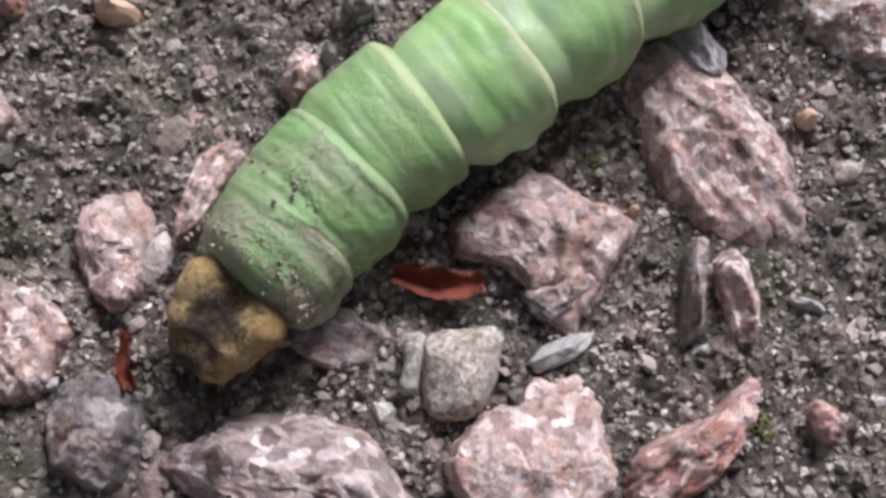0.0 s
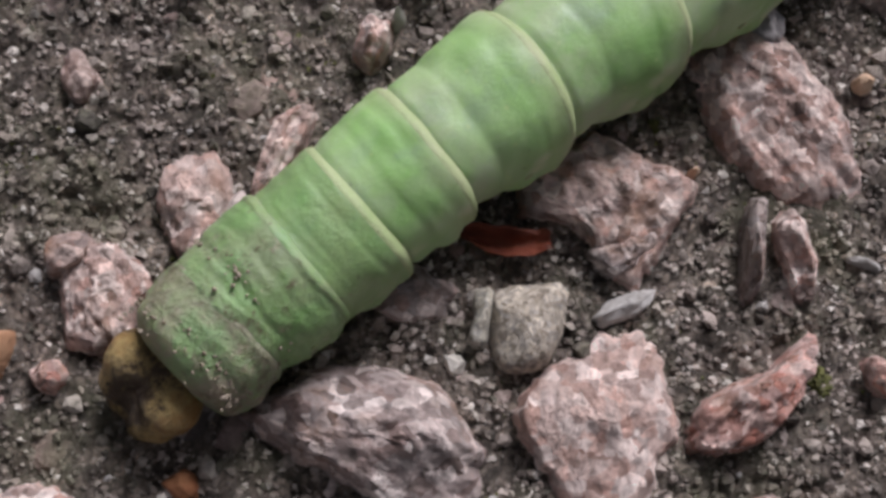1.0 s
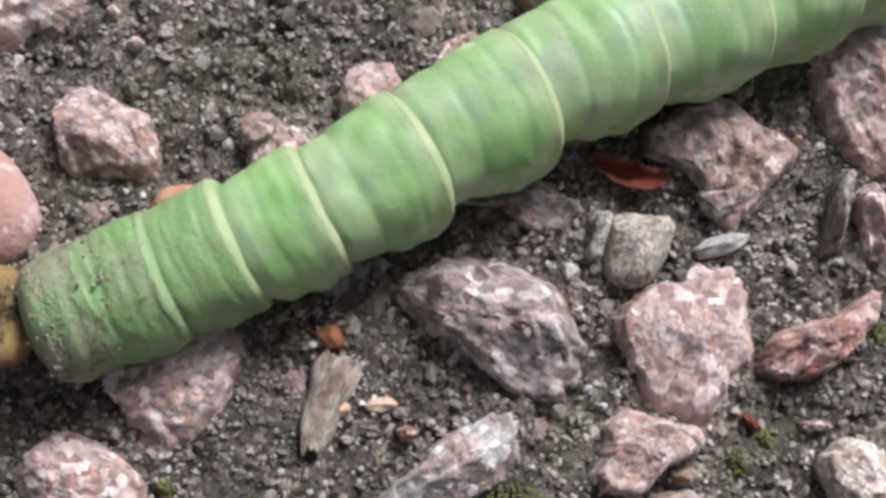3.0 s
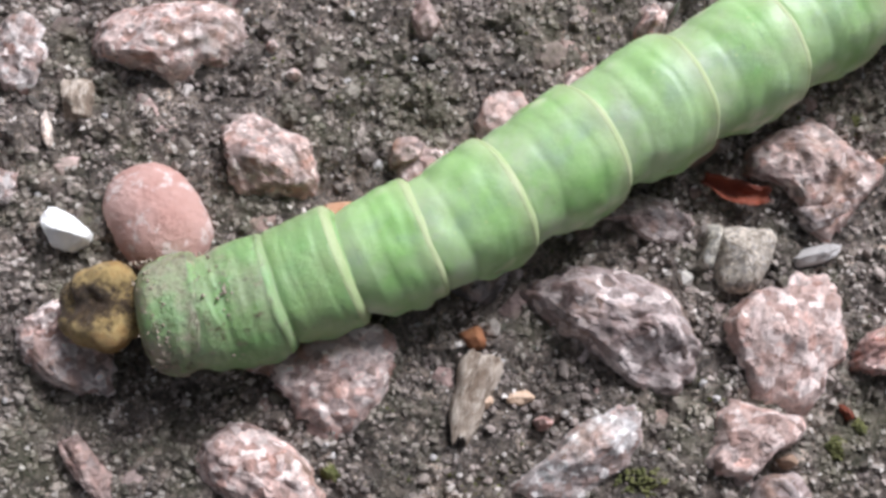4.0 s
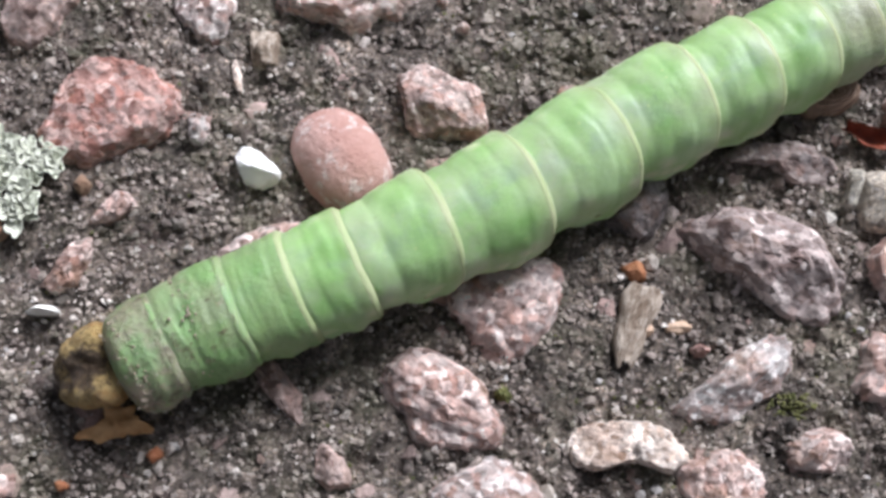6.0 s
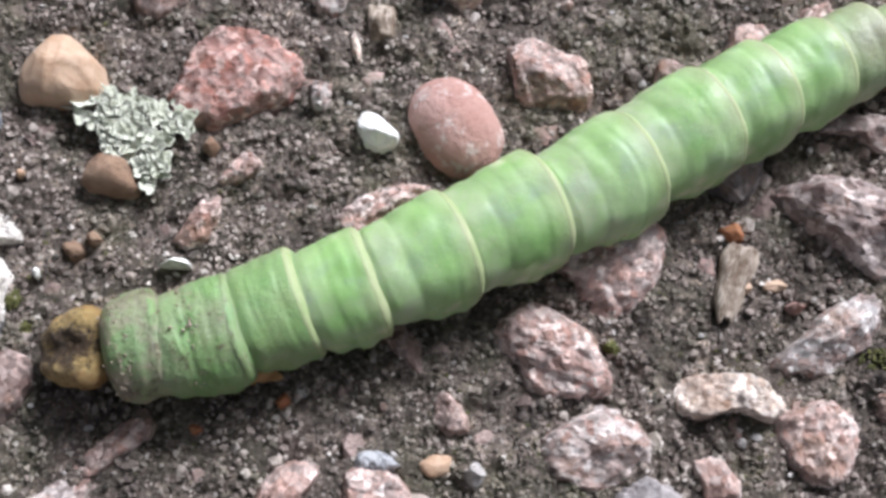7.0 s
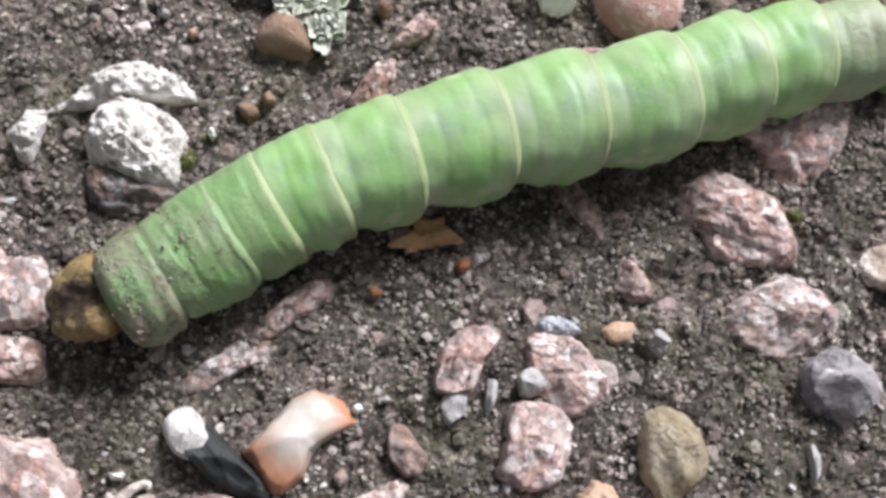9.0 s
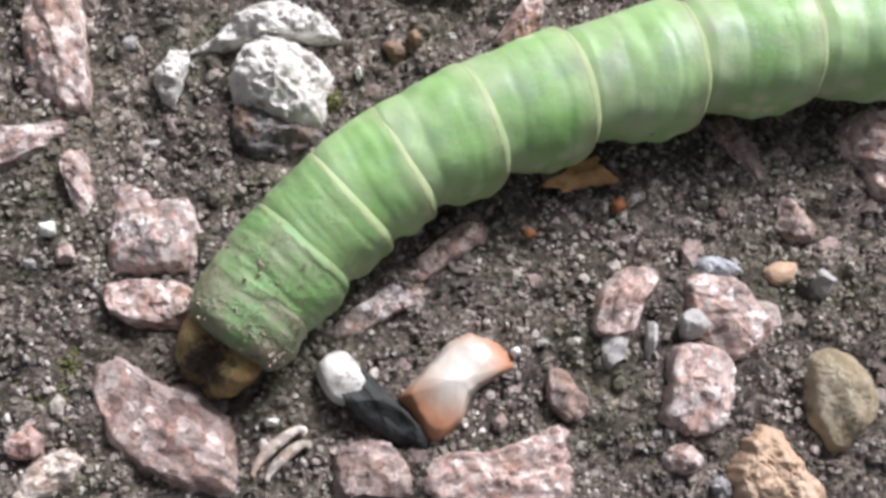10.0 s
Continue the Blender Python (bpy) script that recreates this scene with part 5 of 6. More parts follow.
shell_fragment(-82.8, -48.6, 6.5, 2.3, 52)


# ---- loose grit ----
def scatter(name, count, low, high, seed, label, band=52.0, sink=-0.1, material="grit", flat=1.0):
    rng = random.Random(seed)
    g = (1 + 5**0.5) / 2
    base = [Vector(v).normalized() for v in ((-1, g, 0), (1, g, 0), (-1, -g, 0), (1, -g, 0), (0, -1, g), (0, 1, g), (0, -1, -g), (0, 1, -g), (g, 0, -1), (g, 0, 1), (-g, 0, -1), (-g, 0, 1))]
    tri = [(0, 11, 5), (0, 5, 1), (0, 1, 7), (0, 7, 10), (0, 10, 11), (1, 5, 9), (5, 11, 4), (11, 10, 2), (10, 7, 6), (7, 1, 8),
           (3, 9, 4), (3, 4, 2), (3, 2, 6), (3, 6, 8), (3, 8, 9), (4, 9, 5), (2, 4, 11), (6, 2, 10), (8, 6, 7), (9, 8, 1)]
    verts, faces = [], []
    while len(verts) < count * 12:
        along, across = rng.uniform(-84, 108), rng.uniform(-band, band)
        x = -42 + along * 0.87 - across * 0.5
        y = -6 + along * 0.5 + across * 0.87
        size = low + (high - low) * rng.random() ** 2.0
        turn = Euler((rng.uniform(0, 6) * (flat == 1.0), rng.uniform(0, 6) * (flat == 1.0), rng.uniform(0, 6))).to_matrix()
        scale = (size * rng.uniform(0.7, 1.25), size * rng.uniform(0.6, 1.0), size * rng.uniform(0.5, 0.9) * flat)
        at = Vector((x, y, ground_height(x, y) + size * sink))
        k = len(verts)
        for v in base:
            w = turn @ Vector([q * f * rng.uniform(0.65, 1.25) for q, f in zip(v, scale)])
            verts.append((at + w) * MM)
        faces += [tuple(k + q for q in f) for f in tri]
    ob = new(name, mesh_of(name, verts, faces, M[material], False))
    return tagged(ob, label, "grit", kind="stuff")


def fine_grit(name, count, seed, label, material="grit", low=0.11, grow=0.27, patchy=None):
    """A close cover of tiny angular grains pressed into the binder."""
    rng = np.random.default_rng(seed)
    along, across = rng.uniform(-84, 108, count), rng.uniform(-52, 52, count)
    x, y = -42 + along * 0.87 - across * 0.5, -6 + along * 0.5 + across * 0.87
    if patchy is not None:
        keep = np.array([noise.noise(Vector((p * 0.11, q * 0.11, 30.0))) + 0.6 * noise.noise(Vector((p * 0.5, q * 0.5, 40.0))) > patchy for p, q in zip(x, y)])
        x, y = x[keep], y[keep]
        count = len(x)
    size = low + grow * rng.random(count) ** 2
    z = np.array([ground_height(p, q) for p, q in zip(x, y)]) - size * 0.15
    base = np.array([(1, 0, 0), (0, 1, 0), (-1, 0, 0), (0, -1, 0), (0, 0, 1), (0, 0, -1)], float)
    axes = np.linalg.qr(rng.normal(size=(count, 3, 3)))[0]
    local = base[None] * rng.uniform(0.55, 1.4, (count, 6, 1)) * size[:, None, None]
    verts = (np.einsum("nij,nkj->nki", axes, local) + np.stack([x, y, z], 1)[:, None]).reshape(-1, 3) * MM
    tri = np.array([(0, 1, 4), (1, 2, 4), (2, 3, 4), (3, 0, 4), (1, 0, 5), (2, 1, 5), (3, 2, 5), (0, 3, 5)])
    faces = (tri[None] + 6 * np.arange(count)[:, None, None]).reshape(-1, 3)
    ob = new(name, mesh_of(name, verts.tolist(), faces.tolist(), M[material], False))
    tagged(ob, label, "moss" if material == "moss" else "grit", kind="stuff")


fine_grit("grit", 100000, 4, "fine grey-brown grit bound in the asphalt", low=0.1, grow=0.36)
fine_grit("moss", 16000, 9, "sparse yellow-green moss specks in the asphalt", "moss", 0.08, 0.2, 0.33)
scatter("loose_grit", 12000, 0.24, 0.62, 7, "loose dark and pale grains on the asphalt", sink=-0.25)
scatter("coarse_grit", 2000, 0.5, 1.1, 5, "coarse stone crumbs on the asphalt", sink=-0.2)
scatter("pale_grit", 260, 0.35, 0.75, 11, "pale quartz grains on the asphalt", sink=0.05, material="quartz")
scatter("worn_aggregate", 420, 0.9, 2.6, 6, "dull pink stone faces worn flush with the asphalt", material="aggregate", flat=0.5, sink=-0.25)


# ---- the caterpillar ----
def section(s, j, cols, wide, tall, scale, lean, seed, lump=1.0, wrinkle=0.12):
    """A point of the body's cross-section, s forward of the fold, in millimetres."""
    a = 2 * math.pi * j / cols
    cy, cz = math.cos(a), math.sin(a)
    y = math.copysign(abs(cy) ** 0.92, cy) * wide / 2 * scale
    z = math.copysign(abs(cz) ** (0.9 if cz > 0 else 0.75), cz)
    z = tall / 2 + z * tall / 2 * (scale if cz > 0 else min(1.0, scale * 0.97))
    # fleshy bulges along the flanks
    side = math.exp(-((cz + 0.28) / 0.22) ** 2)
    y += math.copysign(1, cy) * side * lump * (0.62 * max(0.0, math.sin(math.pi * min(1.0, max(0.0, (s + 0.4) / 7.6)))) - 0.12 + 0.1 * math.sin(s * 2.4 + seed * 2))
    x = s + 0.55 * lean - lean * (max(0.0, z / tall) ** 1.6)
    n = noise.noise(Vector((s * 0.55 + seed * 7, y * 0.45, z * 0.45))) * 0.16
    n -= abs(noise.noise(Vector((s * 1.1 + seed * 3, y * 0.22, z * 0.22)))) * wrinkle
    n += noise.noise(Vector((s * 2.2, y * 1.6 + seed, z * 1.6))) * wrinkle * 0.3
    return x, y + n * cy, max(0.12, z + n * cz)


# creases across a ring: place from its rear fold (share of its length), depth (share of its girth) and width in millimetres
CREASES = {
    "": ((0.3, 0.009, 0.3), (0.52, 0.005, 0.35), (0.7, 0.006, 0.3)),
    "soiled": ((0.3, 0.008, 0.3), (0.62, 0.014, 0.3)),
    "dusty": ((0.12, 0.016, 0.25), (0.42, 0.006, 0.3), (0.7, 0.018, 0.25)),
    "crowded": ((0.3, 0.014, 0.25), (0.55, 0.008, 0.35), (0.82, 0.012, 0.25)),
}


def profile_at(s, length, front, creases):
    """Relative girth of a body ring along its length: a barrel whose rear lip overlaps the next ring and whose front is tucked into the ring before."""
    g = 1.0 - 0.3 * (max(0.0, 0.6 - s) / 1.3) ** 2
    u = min(1.0, max(0.0, (s - 1.2) / (length - 1.2)))
    v = min(1.0, max(0.0, (s - 1.0) / (0.72 * length - 1.0)))
    g -= (1.0 - front) * (0.5 * v + 0.5 * v**2)
    g -= 0.07 * max(0.0, s - length)
    g += 0.024 * math.sin(math.pi * u)
    for at, deep, wide in creases:
        g -= deep * math.exp(-(((s - at * length) / wide) ** 2))
    return g


def segment(name, root, length, wide, tall, front, material, seed, lean=1.5, rim="rim", label="", first=False, lean_front=None):
    cols, step = 72, 0.15
    creases = CREASES[{1.0: "soiled", 2.0: "dusty", 3.0: "crowded"}.get(seed, "")]
    stations = np.arange(-0.75, length + (0.4 if first else 2.0), step)
    crumple = 0.12 if seed < 2.5 else 0.04 if seed < 3.5 else 0.008
    lean_front = lean if lean_front is None else lean_front

    def spot(s, j, lift=0.0):
        a = 2 * math.pi * j / cols
        stray = 0.45 * noise.noise(Vector((math.cos(a) * 1.5, math.sin(a) * 1.5, seed * 3.7 + s * 0.35)))
        fade = 0.55 + 0.6 * noise.noise(Vector((math.cos(a) * 1.3, math.sin(a) * 1.3, seed * 1.9 + s * 0.5)))
        g = profile_at(s, length, front, ()) + lift
        g -= (profile_at(s + stray, length, front, ()) - profile_at(s + stray, length, front, creases)) * min(1.2, max(0.15, fade + 0.3))
        if first and s > length - 1.3:
            g *= math.sqrt(max(0.05, 1 - ((s - length + 1.3) / 1.72) ** 2)) * 0.7 + 0.3
        f = min(1.0, max(0.0, s / length))
        x, y, z = section(s, j, cols, wide, tall, g, lean + (lean_front - lean) * f, seed, 1.0, crumple)
        return x * MM, y * MM, z * MM
    verts = [spot(s, j) for s in stations for j in range(cols)]
    faces = grid_faces(len(stations), cols)
    n = len(verts)
    faces += [tuple(range(cols))[::-1], tuple(range(n - cols, n))]
    ob = part(name, mesh_of(name, verts, faces, M[material]), root, label)
    if rim:
        band = np.linspace(-0.35, 0.85, 12)
        verts = [spot(s, j, 0.011 * math.sin(math.pi * (s + 0.35) / 1.2) - 0.006) for s in band for j in range(cols)]
        part("fold", mesh_of("fold", verts, grid_faces(len(band), cols), M["rim" if rim == "rim" else "skin_" + rim]), ob, "pale yellow-green raised fold" if rim == "rim" else "soil-stained raised fold")
    return ob


def knob(name, at, r, material, parent, label=""):
    rows, cols, verts = 10, 14, []
    for i in range(rows + 1):
        p = math.pi * i / rows
        for j in range(cols):
            a = 2 * math.pi * j / cols
            verts.append(((at[0] + r * 1.2 * math.sin(p) * math.cos(a)) * MM, (at[1] + r * 0.6 * math.sin(p) * math.sin(a)) * MM, (at[2] + r * math.cos(p)) * MM))
    return part(name, mesh_of(name, verts, grid_faces(rows + 1, cols), M[material]), parent, label)


def cone(name, base, tip, r0, r1, material, parent, label=""):
    a, c = Vector(base), Vector(tip)
    d = (c - a).normalized()
    u = d.orthogonal().normalized()
    w = d.cross(u)
    verts, cols = [], 10
    for k in range(6):
        f = k / 5
        r = r0 + (r1 - r0) * f + 0.08 * math.sin(f * 9)
        q = a.lerp(c, f)
        for j in range(cols):
            g = 2 * math.pi * j / cols
            verts.append((q + u * r * math.cos(g) + w * r * math.sin(g)) * MM)
    faces = grid_faces(6, cols) + [tuple(range(cols))[::-1], tuple(range(5 * cols, 6 * cols))]
    return part(name, mesh_of(name, verts, faces, M[material]), parent, label)


def soil_crumbs(ring, length, wide, tall, count, seed):
    """Crumbs of soil stuck to the skin in loose clusters."""
    rng = random.Random(seed)
    verts, faces = [], []
    while count > 0:
        s0, a0 = rng.uniform(0.4, length - 0.4), rng.uniform(0.15, math.pi - 0.15)
        for k in range(rng.randint(6, 16)):
            s, a = s0 + rng.gauss(0, 0.7), a0 + rng.gauss(0, 0.17)
            at = Vector((s, math.cos(a) * wide / 2 * 0.95, tall / 2 + math.sin(a) * tall / 2 * 0.95))
            r = rng.uniform(0.07, 0.2)
            b = len(verts)
            for d in ((1, 0, 0), (0, 1, 0), (-1, 0, 0), (0, -1, 0), (0, 0, 1), (0, 0, -1)):
                verts.append((at + Vector(d) * r * rng.uniform(0.6, 1.4)) * MM)
            faces += [tuple(b + q for q in f) for f in ((0, 1, 4), (1, 2, 4), (2, 3, 4), (3, 0, 4), (1, 0, 5), (2, 1, 5), (3, 2, 5), (0, 3, 5))]
            count -= 1
    part("soil", mesh_of("soil", verts, faces, M["soil"], False), ring, "grey-brown crumbs of soil stuck to the skin")["kind"] = "stuff"


def build_caterpillar():
    root = tagged(new("caterpillar"), "large green hawkmoth caterpillar crawling, its front end soiled", "caterpillar")
    made = {}
    head = part("head", head_mesh(), root, "tan two-lobed head with a dark brown face")
    made["h"] = head
    cone("mandible", (4.9, 0.7, 2.0), (5.6, 0.25, 1.0), 0.6, 0.2, "face", head)
    cone("mandible", (4.9, -0.7, 2.0), (5.6, -0.25, 1.0), 0.6, 0.2, "face", head)
    cone("antenna", (4.2, 1.6, 2.2), (5.3, 2.0, 1.5), 0.25, 0.1, "leg", head)
    cone("antenna", (4.2, -1.6, 2.2), (5.3, -2.0, 1.5), 0.25, 0.1, "leg", head)
    spec = (
        ("0", 4.8, 9.7, 8.95, 0.9, "skin_soiled", 0.5, "soiled", "soil-stained first ring behind the head", 0.2),
        ("1", 6.2, 10.3, 9.4, 0.9, "skin_dusty", -0.4, "dusty", "green ring dusted with soil", 0.3),
        ("2", 5.4, 10.2, 9.35, 0.93, "skin_pale", -0.9, "rim", "yellow-green ring with crowded folds", -0.4),
        ("3", 5.3, 10.4, 9.5, 0.93, "skin", -0.4, "rim", "", -0.9),
        ("4", 7.9, 10.9, 9.9, 0.88, "skin", 0.9, "rim", "", -0.5),
        ("5", 8.7, 11.3, 10.0, 0.88, "skin", 1.5, "rim", "", 0.9),
        ("6", 9.0, 11.3, 10.0, 0.88, "skin", 1.6, "rim", "", 1.5),
        ("7", 9.1, 11.1, 10.0, 0.88, "skin", 1.6, "rim", "", 1.6),
        ("8", 7.9, 10.7, 9.7, 0.88, "skin", 1.6, "rim", "", 1.6),
        ("9", 6.8, 10.0, 9.2, 0.9, "skin", 1.4, "rim", "", 1.6),
        ("10", 6.2, 8.9, 8.4, 0.92, "skin_tail", 0.5, None, "greyish translucent tail ring", 1.0),
        ("11", 5.0, 6.8, 6.6, 0.92, "skin_tail", 0.3, None, "greyish tail end", 0.5),
    )
    for n, (key, length, wide, tall, front, skin, lean, rim, label, ahead) in enumerate(spec):
        made[key] = segment("body_ring", root, length, wide, tall, front, skin, n + 1.0, lean, rim, label, key == "0", ahead)
        for side in (1, -1):
            knob("spiracle", (length * 0.5, side * (wide * 0.472 + 0.1), tall * 0.47), 0.34, "rim", made[key], "small pale breathing pore")
        if key in "01":
            soil_crumbs(made[key], length, wide, tall, 260 if key == "0" else 130, n + 3)
        if key in "012":
            for side in (1, -1):
                cone("leg", (length * 0.5, side * 2.4, 1.6), (length * 0.5 + 0.9, side * 3.4, 0.1), 0.7, 0.18, "leg", made[key], "small amber hooked leg")
        elif key in ("5", "6", "7", "8", "11"):
            for side in (1, -1):
                cone("proleg", (length * 0.5, side * 2.6, 2.2), (length * 0.5, side * 3.2, 0.05), 1.3, 1.0, "skin", made[key], "stubby green proleg")
    return root, made


# the balls that the head swells from: centre and radius, in millimetres
HEAD_BALLS = (
    ((-0.3, 1.9, 1.1), 1.85), ((-0.3, -1.9, 1.1), 1.85), ((1.2, 1.55, 0.6), 1.7), ((1.2, -1.55, 0.6), 1.7),
    ((2.5, 1.0, -0.4), 1.5), ((2.5, -1.0, -0.4), 1.5), ((1.6, 0.0, -1.0), 2.25), ((-1.0, 0.0, -0.2), 2.5), ((0.5, 0.0, 0.1), 2.0),
)


def head_mesh():
    """A horny capsule: two round lobes at the crown with a cleft between them, over a narrower face."""
    verts, rows, cols = [], 48, 72
    for i in range(rows + 1):
        p = math.pi * i / rows
        for j in range(cols):
            a = 2 * math.pi * j / cols
            d = Vector((math.sin(p) * math.cos(a), math.sin(p) * math.sin(a), math.cos(p)))
            total = 0.0
            for centre, radius in HEAD_BALLS:
                c = Vector(centre)
                near = d.dot(c)
                inside = near * near - c.length_squared + radius * radius
                total += math.exp(6.0 * (near + math.sqrt(inside))) if inside > 0 else 0.0
            r = math.log(total) / 6.0 if total > 0 else 1.5
            v = d * (r + 0.16 * noise.noise(d * 4.0) + 0.06 * noise.noise(d * 11.0))
            verts.append(((1.3 + v.x * 1.1) * MM, v.y * MM, (3.8 + v.z * 1.05) * MM))
    return mesh_of("head", verts, grid_faces(rows + 1, cols), M["head"])


caterpillar, RINGS = build_caterpillar()


# ---- what moves: seconds, place in millimetres, heading in degrees ----
CRAWL = [
    (0, 20.4, 40.1),
    (0.5, 15.2, 38.0),
    (1, 12.2, 31.6),
    (1.5, 10.5, 29.3),
    (2, -0.6, 29.2),
    (2.5, -3.4, 24.3),
    (2.7, -4.6, 20.5),
    (3.8, -7.0, 18.9),
    (4, -10.2, 17.4),
    (4.5, -16.5, 13.8),
    (5, -18.8, 11.6),
    (5.5, -22.8, 9.5),
    (5.7, -25.5, 7.1),
    (6.8, -35.6, 1.4),
    (7, -36.8, -1.5),
    (7.5, -43.9, -5.2),
    (8, -47.6, -10.1),
    (8.5, -48.0, -9.9),
    (9, -56.8, -11.0),
    (9.5, -62.3, -13.9),
    (10, -63.5, -14.6),
]
HEAD = [
    (0, -8.6, 14.9, -128.0, 4), (0.5, -11.2, 13.4, -124.3, 8), (1, -16.6, 8.4, -140.7, 32), (1.5, -23.9, 6.3, -168.5, 8),
    (2, -25.4, 3.7, -149.8, 8), (2.5, -28.3, -0.2, -139.7, 32), (2.7, -33.4, -1.5, -153.7, 15), (3.8, -44.2, -2.2, -169.0, 8),
    (4, -46.1, -2.1, -172.7, 8), (4.5, -48.6, -3.8, -162.8, 8), (5, -54.6, -8.2, -159.8, 25), (5.5, -58.0, -12.6, -150.9, 8),
    (5.7, -56.9, -13.1, -149.0, 8), (6.8, -72.3, -19.4, -168.7, 8), (7, -73.8, -20.7, -165.5, 8), (7.5, -74.3, -21.3, -161.3, 8),
    (8, -80.0, -23.3, -161.0, 38), (8.5, -84.7, -28.3, -152.2, 8), (9, -86.9, -30.7, -152.1, 8), (9.5, -87.6, -33.6, -128.7, 38),
    (10, -87.5, -38.2, -120.9, 28),
]
RING_0 = [
    (0, -5.4, 18.8, -132.0), (0.5, -8.3, 17.2, -134.2), (1, -14.3, 10.4, -135.9), (1.5, -20.2, 7.0, -150.8),
    (2, -21.5, 6.1, -141.9), (2.5, -26.0, 1.7, -136.8), (2.7, -30.0, 0.3, -143.6), (3.8, -39.2, -1.1, -158.0),
    (4, -40.3, -1.3, -161.2), (4.5, -43.7, -2.2, -154.8), (5, -51.4, -6.9, -154.4), (5.5, -53.5, -9.9, -143.1),
    (5.7, -53.2, -10.8, -142.2), (6.8, -67.5, -18.4, -161.5), (7, -69.0, -19.4, -159.4), (7.5, -69.4, -19.6, -157.4),
    (8, -78.0, -22.4, -154.5), (8.5, -80.9, -26.1, -146.0), (9, -83.2, -28.6, -140.9), (9.5, -86.6, -31.9, -130.2),
    (10, -86.5, -35.9, -116.2),
]
RING_1 = [
    (0, -2.2, 22.8, -133.8), (0.5, -3.7, 20.7, -140.1), (1, -10.1, 14.2, -139.3), (1.5, -14.8, 11.4, -139.0),
    (2, -16.4, 10.4, -138.1), (2.5, -21.4, 6.5, -132.8), (2.7, -25.8, 3.1, -142.6), (3.8, -33.4, 1.4, -153.6),
    (4, -34.5, 0.9, -153.7), (4.5, -38.7, 0.2, -153.2), (5, -46.4, -4.5, -151.3), (5.5, -48.4, -6.0, -145.9),
    (5.7, -47.8, -6.7, -146.1), (6.8, -61.4, -16.4, -154.0), (7, -62.5, -17.2, -155.1), (7.5, -63.7, -17.1, -155.3),
    (8, -73.0, -20.3, -159.1), (8.5, -75.7, -22.8, -148.4), (9, -78.1, -23.9, -138.4), (9.5, -82.8, -28.4, -134.0),
    (10, -83.8, -31.4, -123.1),
]
RING_2 = [
    (0, 2.2, 26.7, -143.5), (0.5, -0.5, 23.6, -135.6), (1, -6.2, 17.3, -140.1), (1.5, -9.6, 16.3, -140.2),
    (2, -13.5, 13.3, -130.7), (2.5, -18.4, 10.0, -127.0), (2.7, -22.2, 6.3, -139.2), (3.8, -27.9, 4.6, -151.0),
    (4, -29.4, 4.0, -150.5), (4.5, -34.3, 2.5, -150.8), (5, -40.7, -1.0, -150.8), (5.5, -42.8, -2.7, -150.0),
    (5.7, -43.1, -4.0, -148.9), (6.8, -56.2, -13.0, -149.5), (7, -57.2, -13.9, -151.0), (7.5, -60.1, -15.3, -148.1),
    (8, -68.0, -18.6, -161.5), (8.5, -70.6, -19.8, -149.6), (9, -74.5, -20.9, -142.4), (9.5, -79.6, -24.7, -134.7),
    (10, -80.5, -26.9, -130.2),
]
RING_3 = [
    (0, 8.0, 30.3, -143.7), (0.5, 3.5, 27.8, -137.2), (1, -1.9, 21.1, -141.1), (1.5, -3.5, 20.8, -147.4),
    (2, -9.9, 18.1, -128.0), (2.5, -15.3, 14.6, -132.8), (2.7, -17.8, 10.1, -138.4), (3.8, -21.8, 7.8, -148.9),
    (4, -23.2, 7.3, -148.5), (4.5, -29.9, 5.2, -148.7), (5, -34.7, 2.1, -153.6), (5.5, -37.1, 0.4, -151.1),
    (5.7, -38.7, -1.2, -147.9), (6.8, -50.5, -10.0, -147.2), (7, -51.5, -11.1, -150.2), (7.5, -56.3, -12.5, -146.6),
    (8, -62.7, -16.8, -160.3), (8.5, -65.1, -16.5, -155.4), (9, -70.2, -17.9, -148.8), (9.5, -75.8, -21.3, -144.5),
    (10, -76.7, -23.0, -140.4),
]
RING_4 = [
    (0, 13.4, 34.9, -141.7), (0.5, 8.8, 32.2, -138.7), (1, 4.6, 26.0, -143.3), (1.5, 3.3, 24.5, -148.8),
    (2, -6.2, 22.6, -129.8), (2.5, -8.8, 20.3, -140.8), (2.7, -11.9, 15.4, -141.6), (3.8, -14.5, 12.6, -143.2),
    (4, -17.0, 11.7, -142.2), (4.5, -23.2, 9.3, -147.0), (5, -26.6, 6.0, -149.1), (5.5, -29.9, 4.4, -147.8),
    (5.7, -32.2, 2.9, -147.6), (6.8, -43.1, -4.5, -142.6), (7, -44.2, -6.5, -147.0), (7.5, -50.7, -9.1, -149.5),
    (8, -55.4, -14.1, -156.0), (8.5, -56.9, -13.5, -158.8), (9, -64.2, -14.6, -152.9), (9.5, -69.2, -17.3, -151.3),
    (10, -70.7, -18.7, -147.7),
]
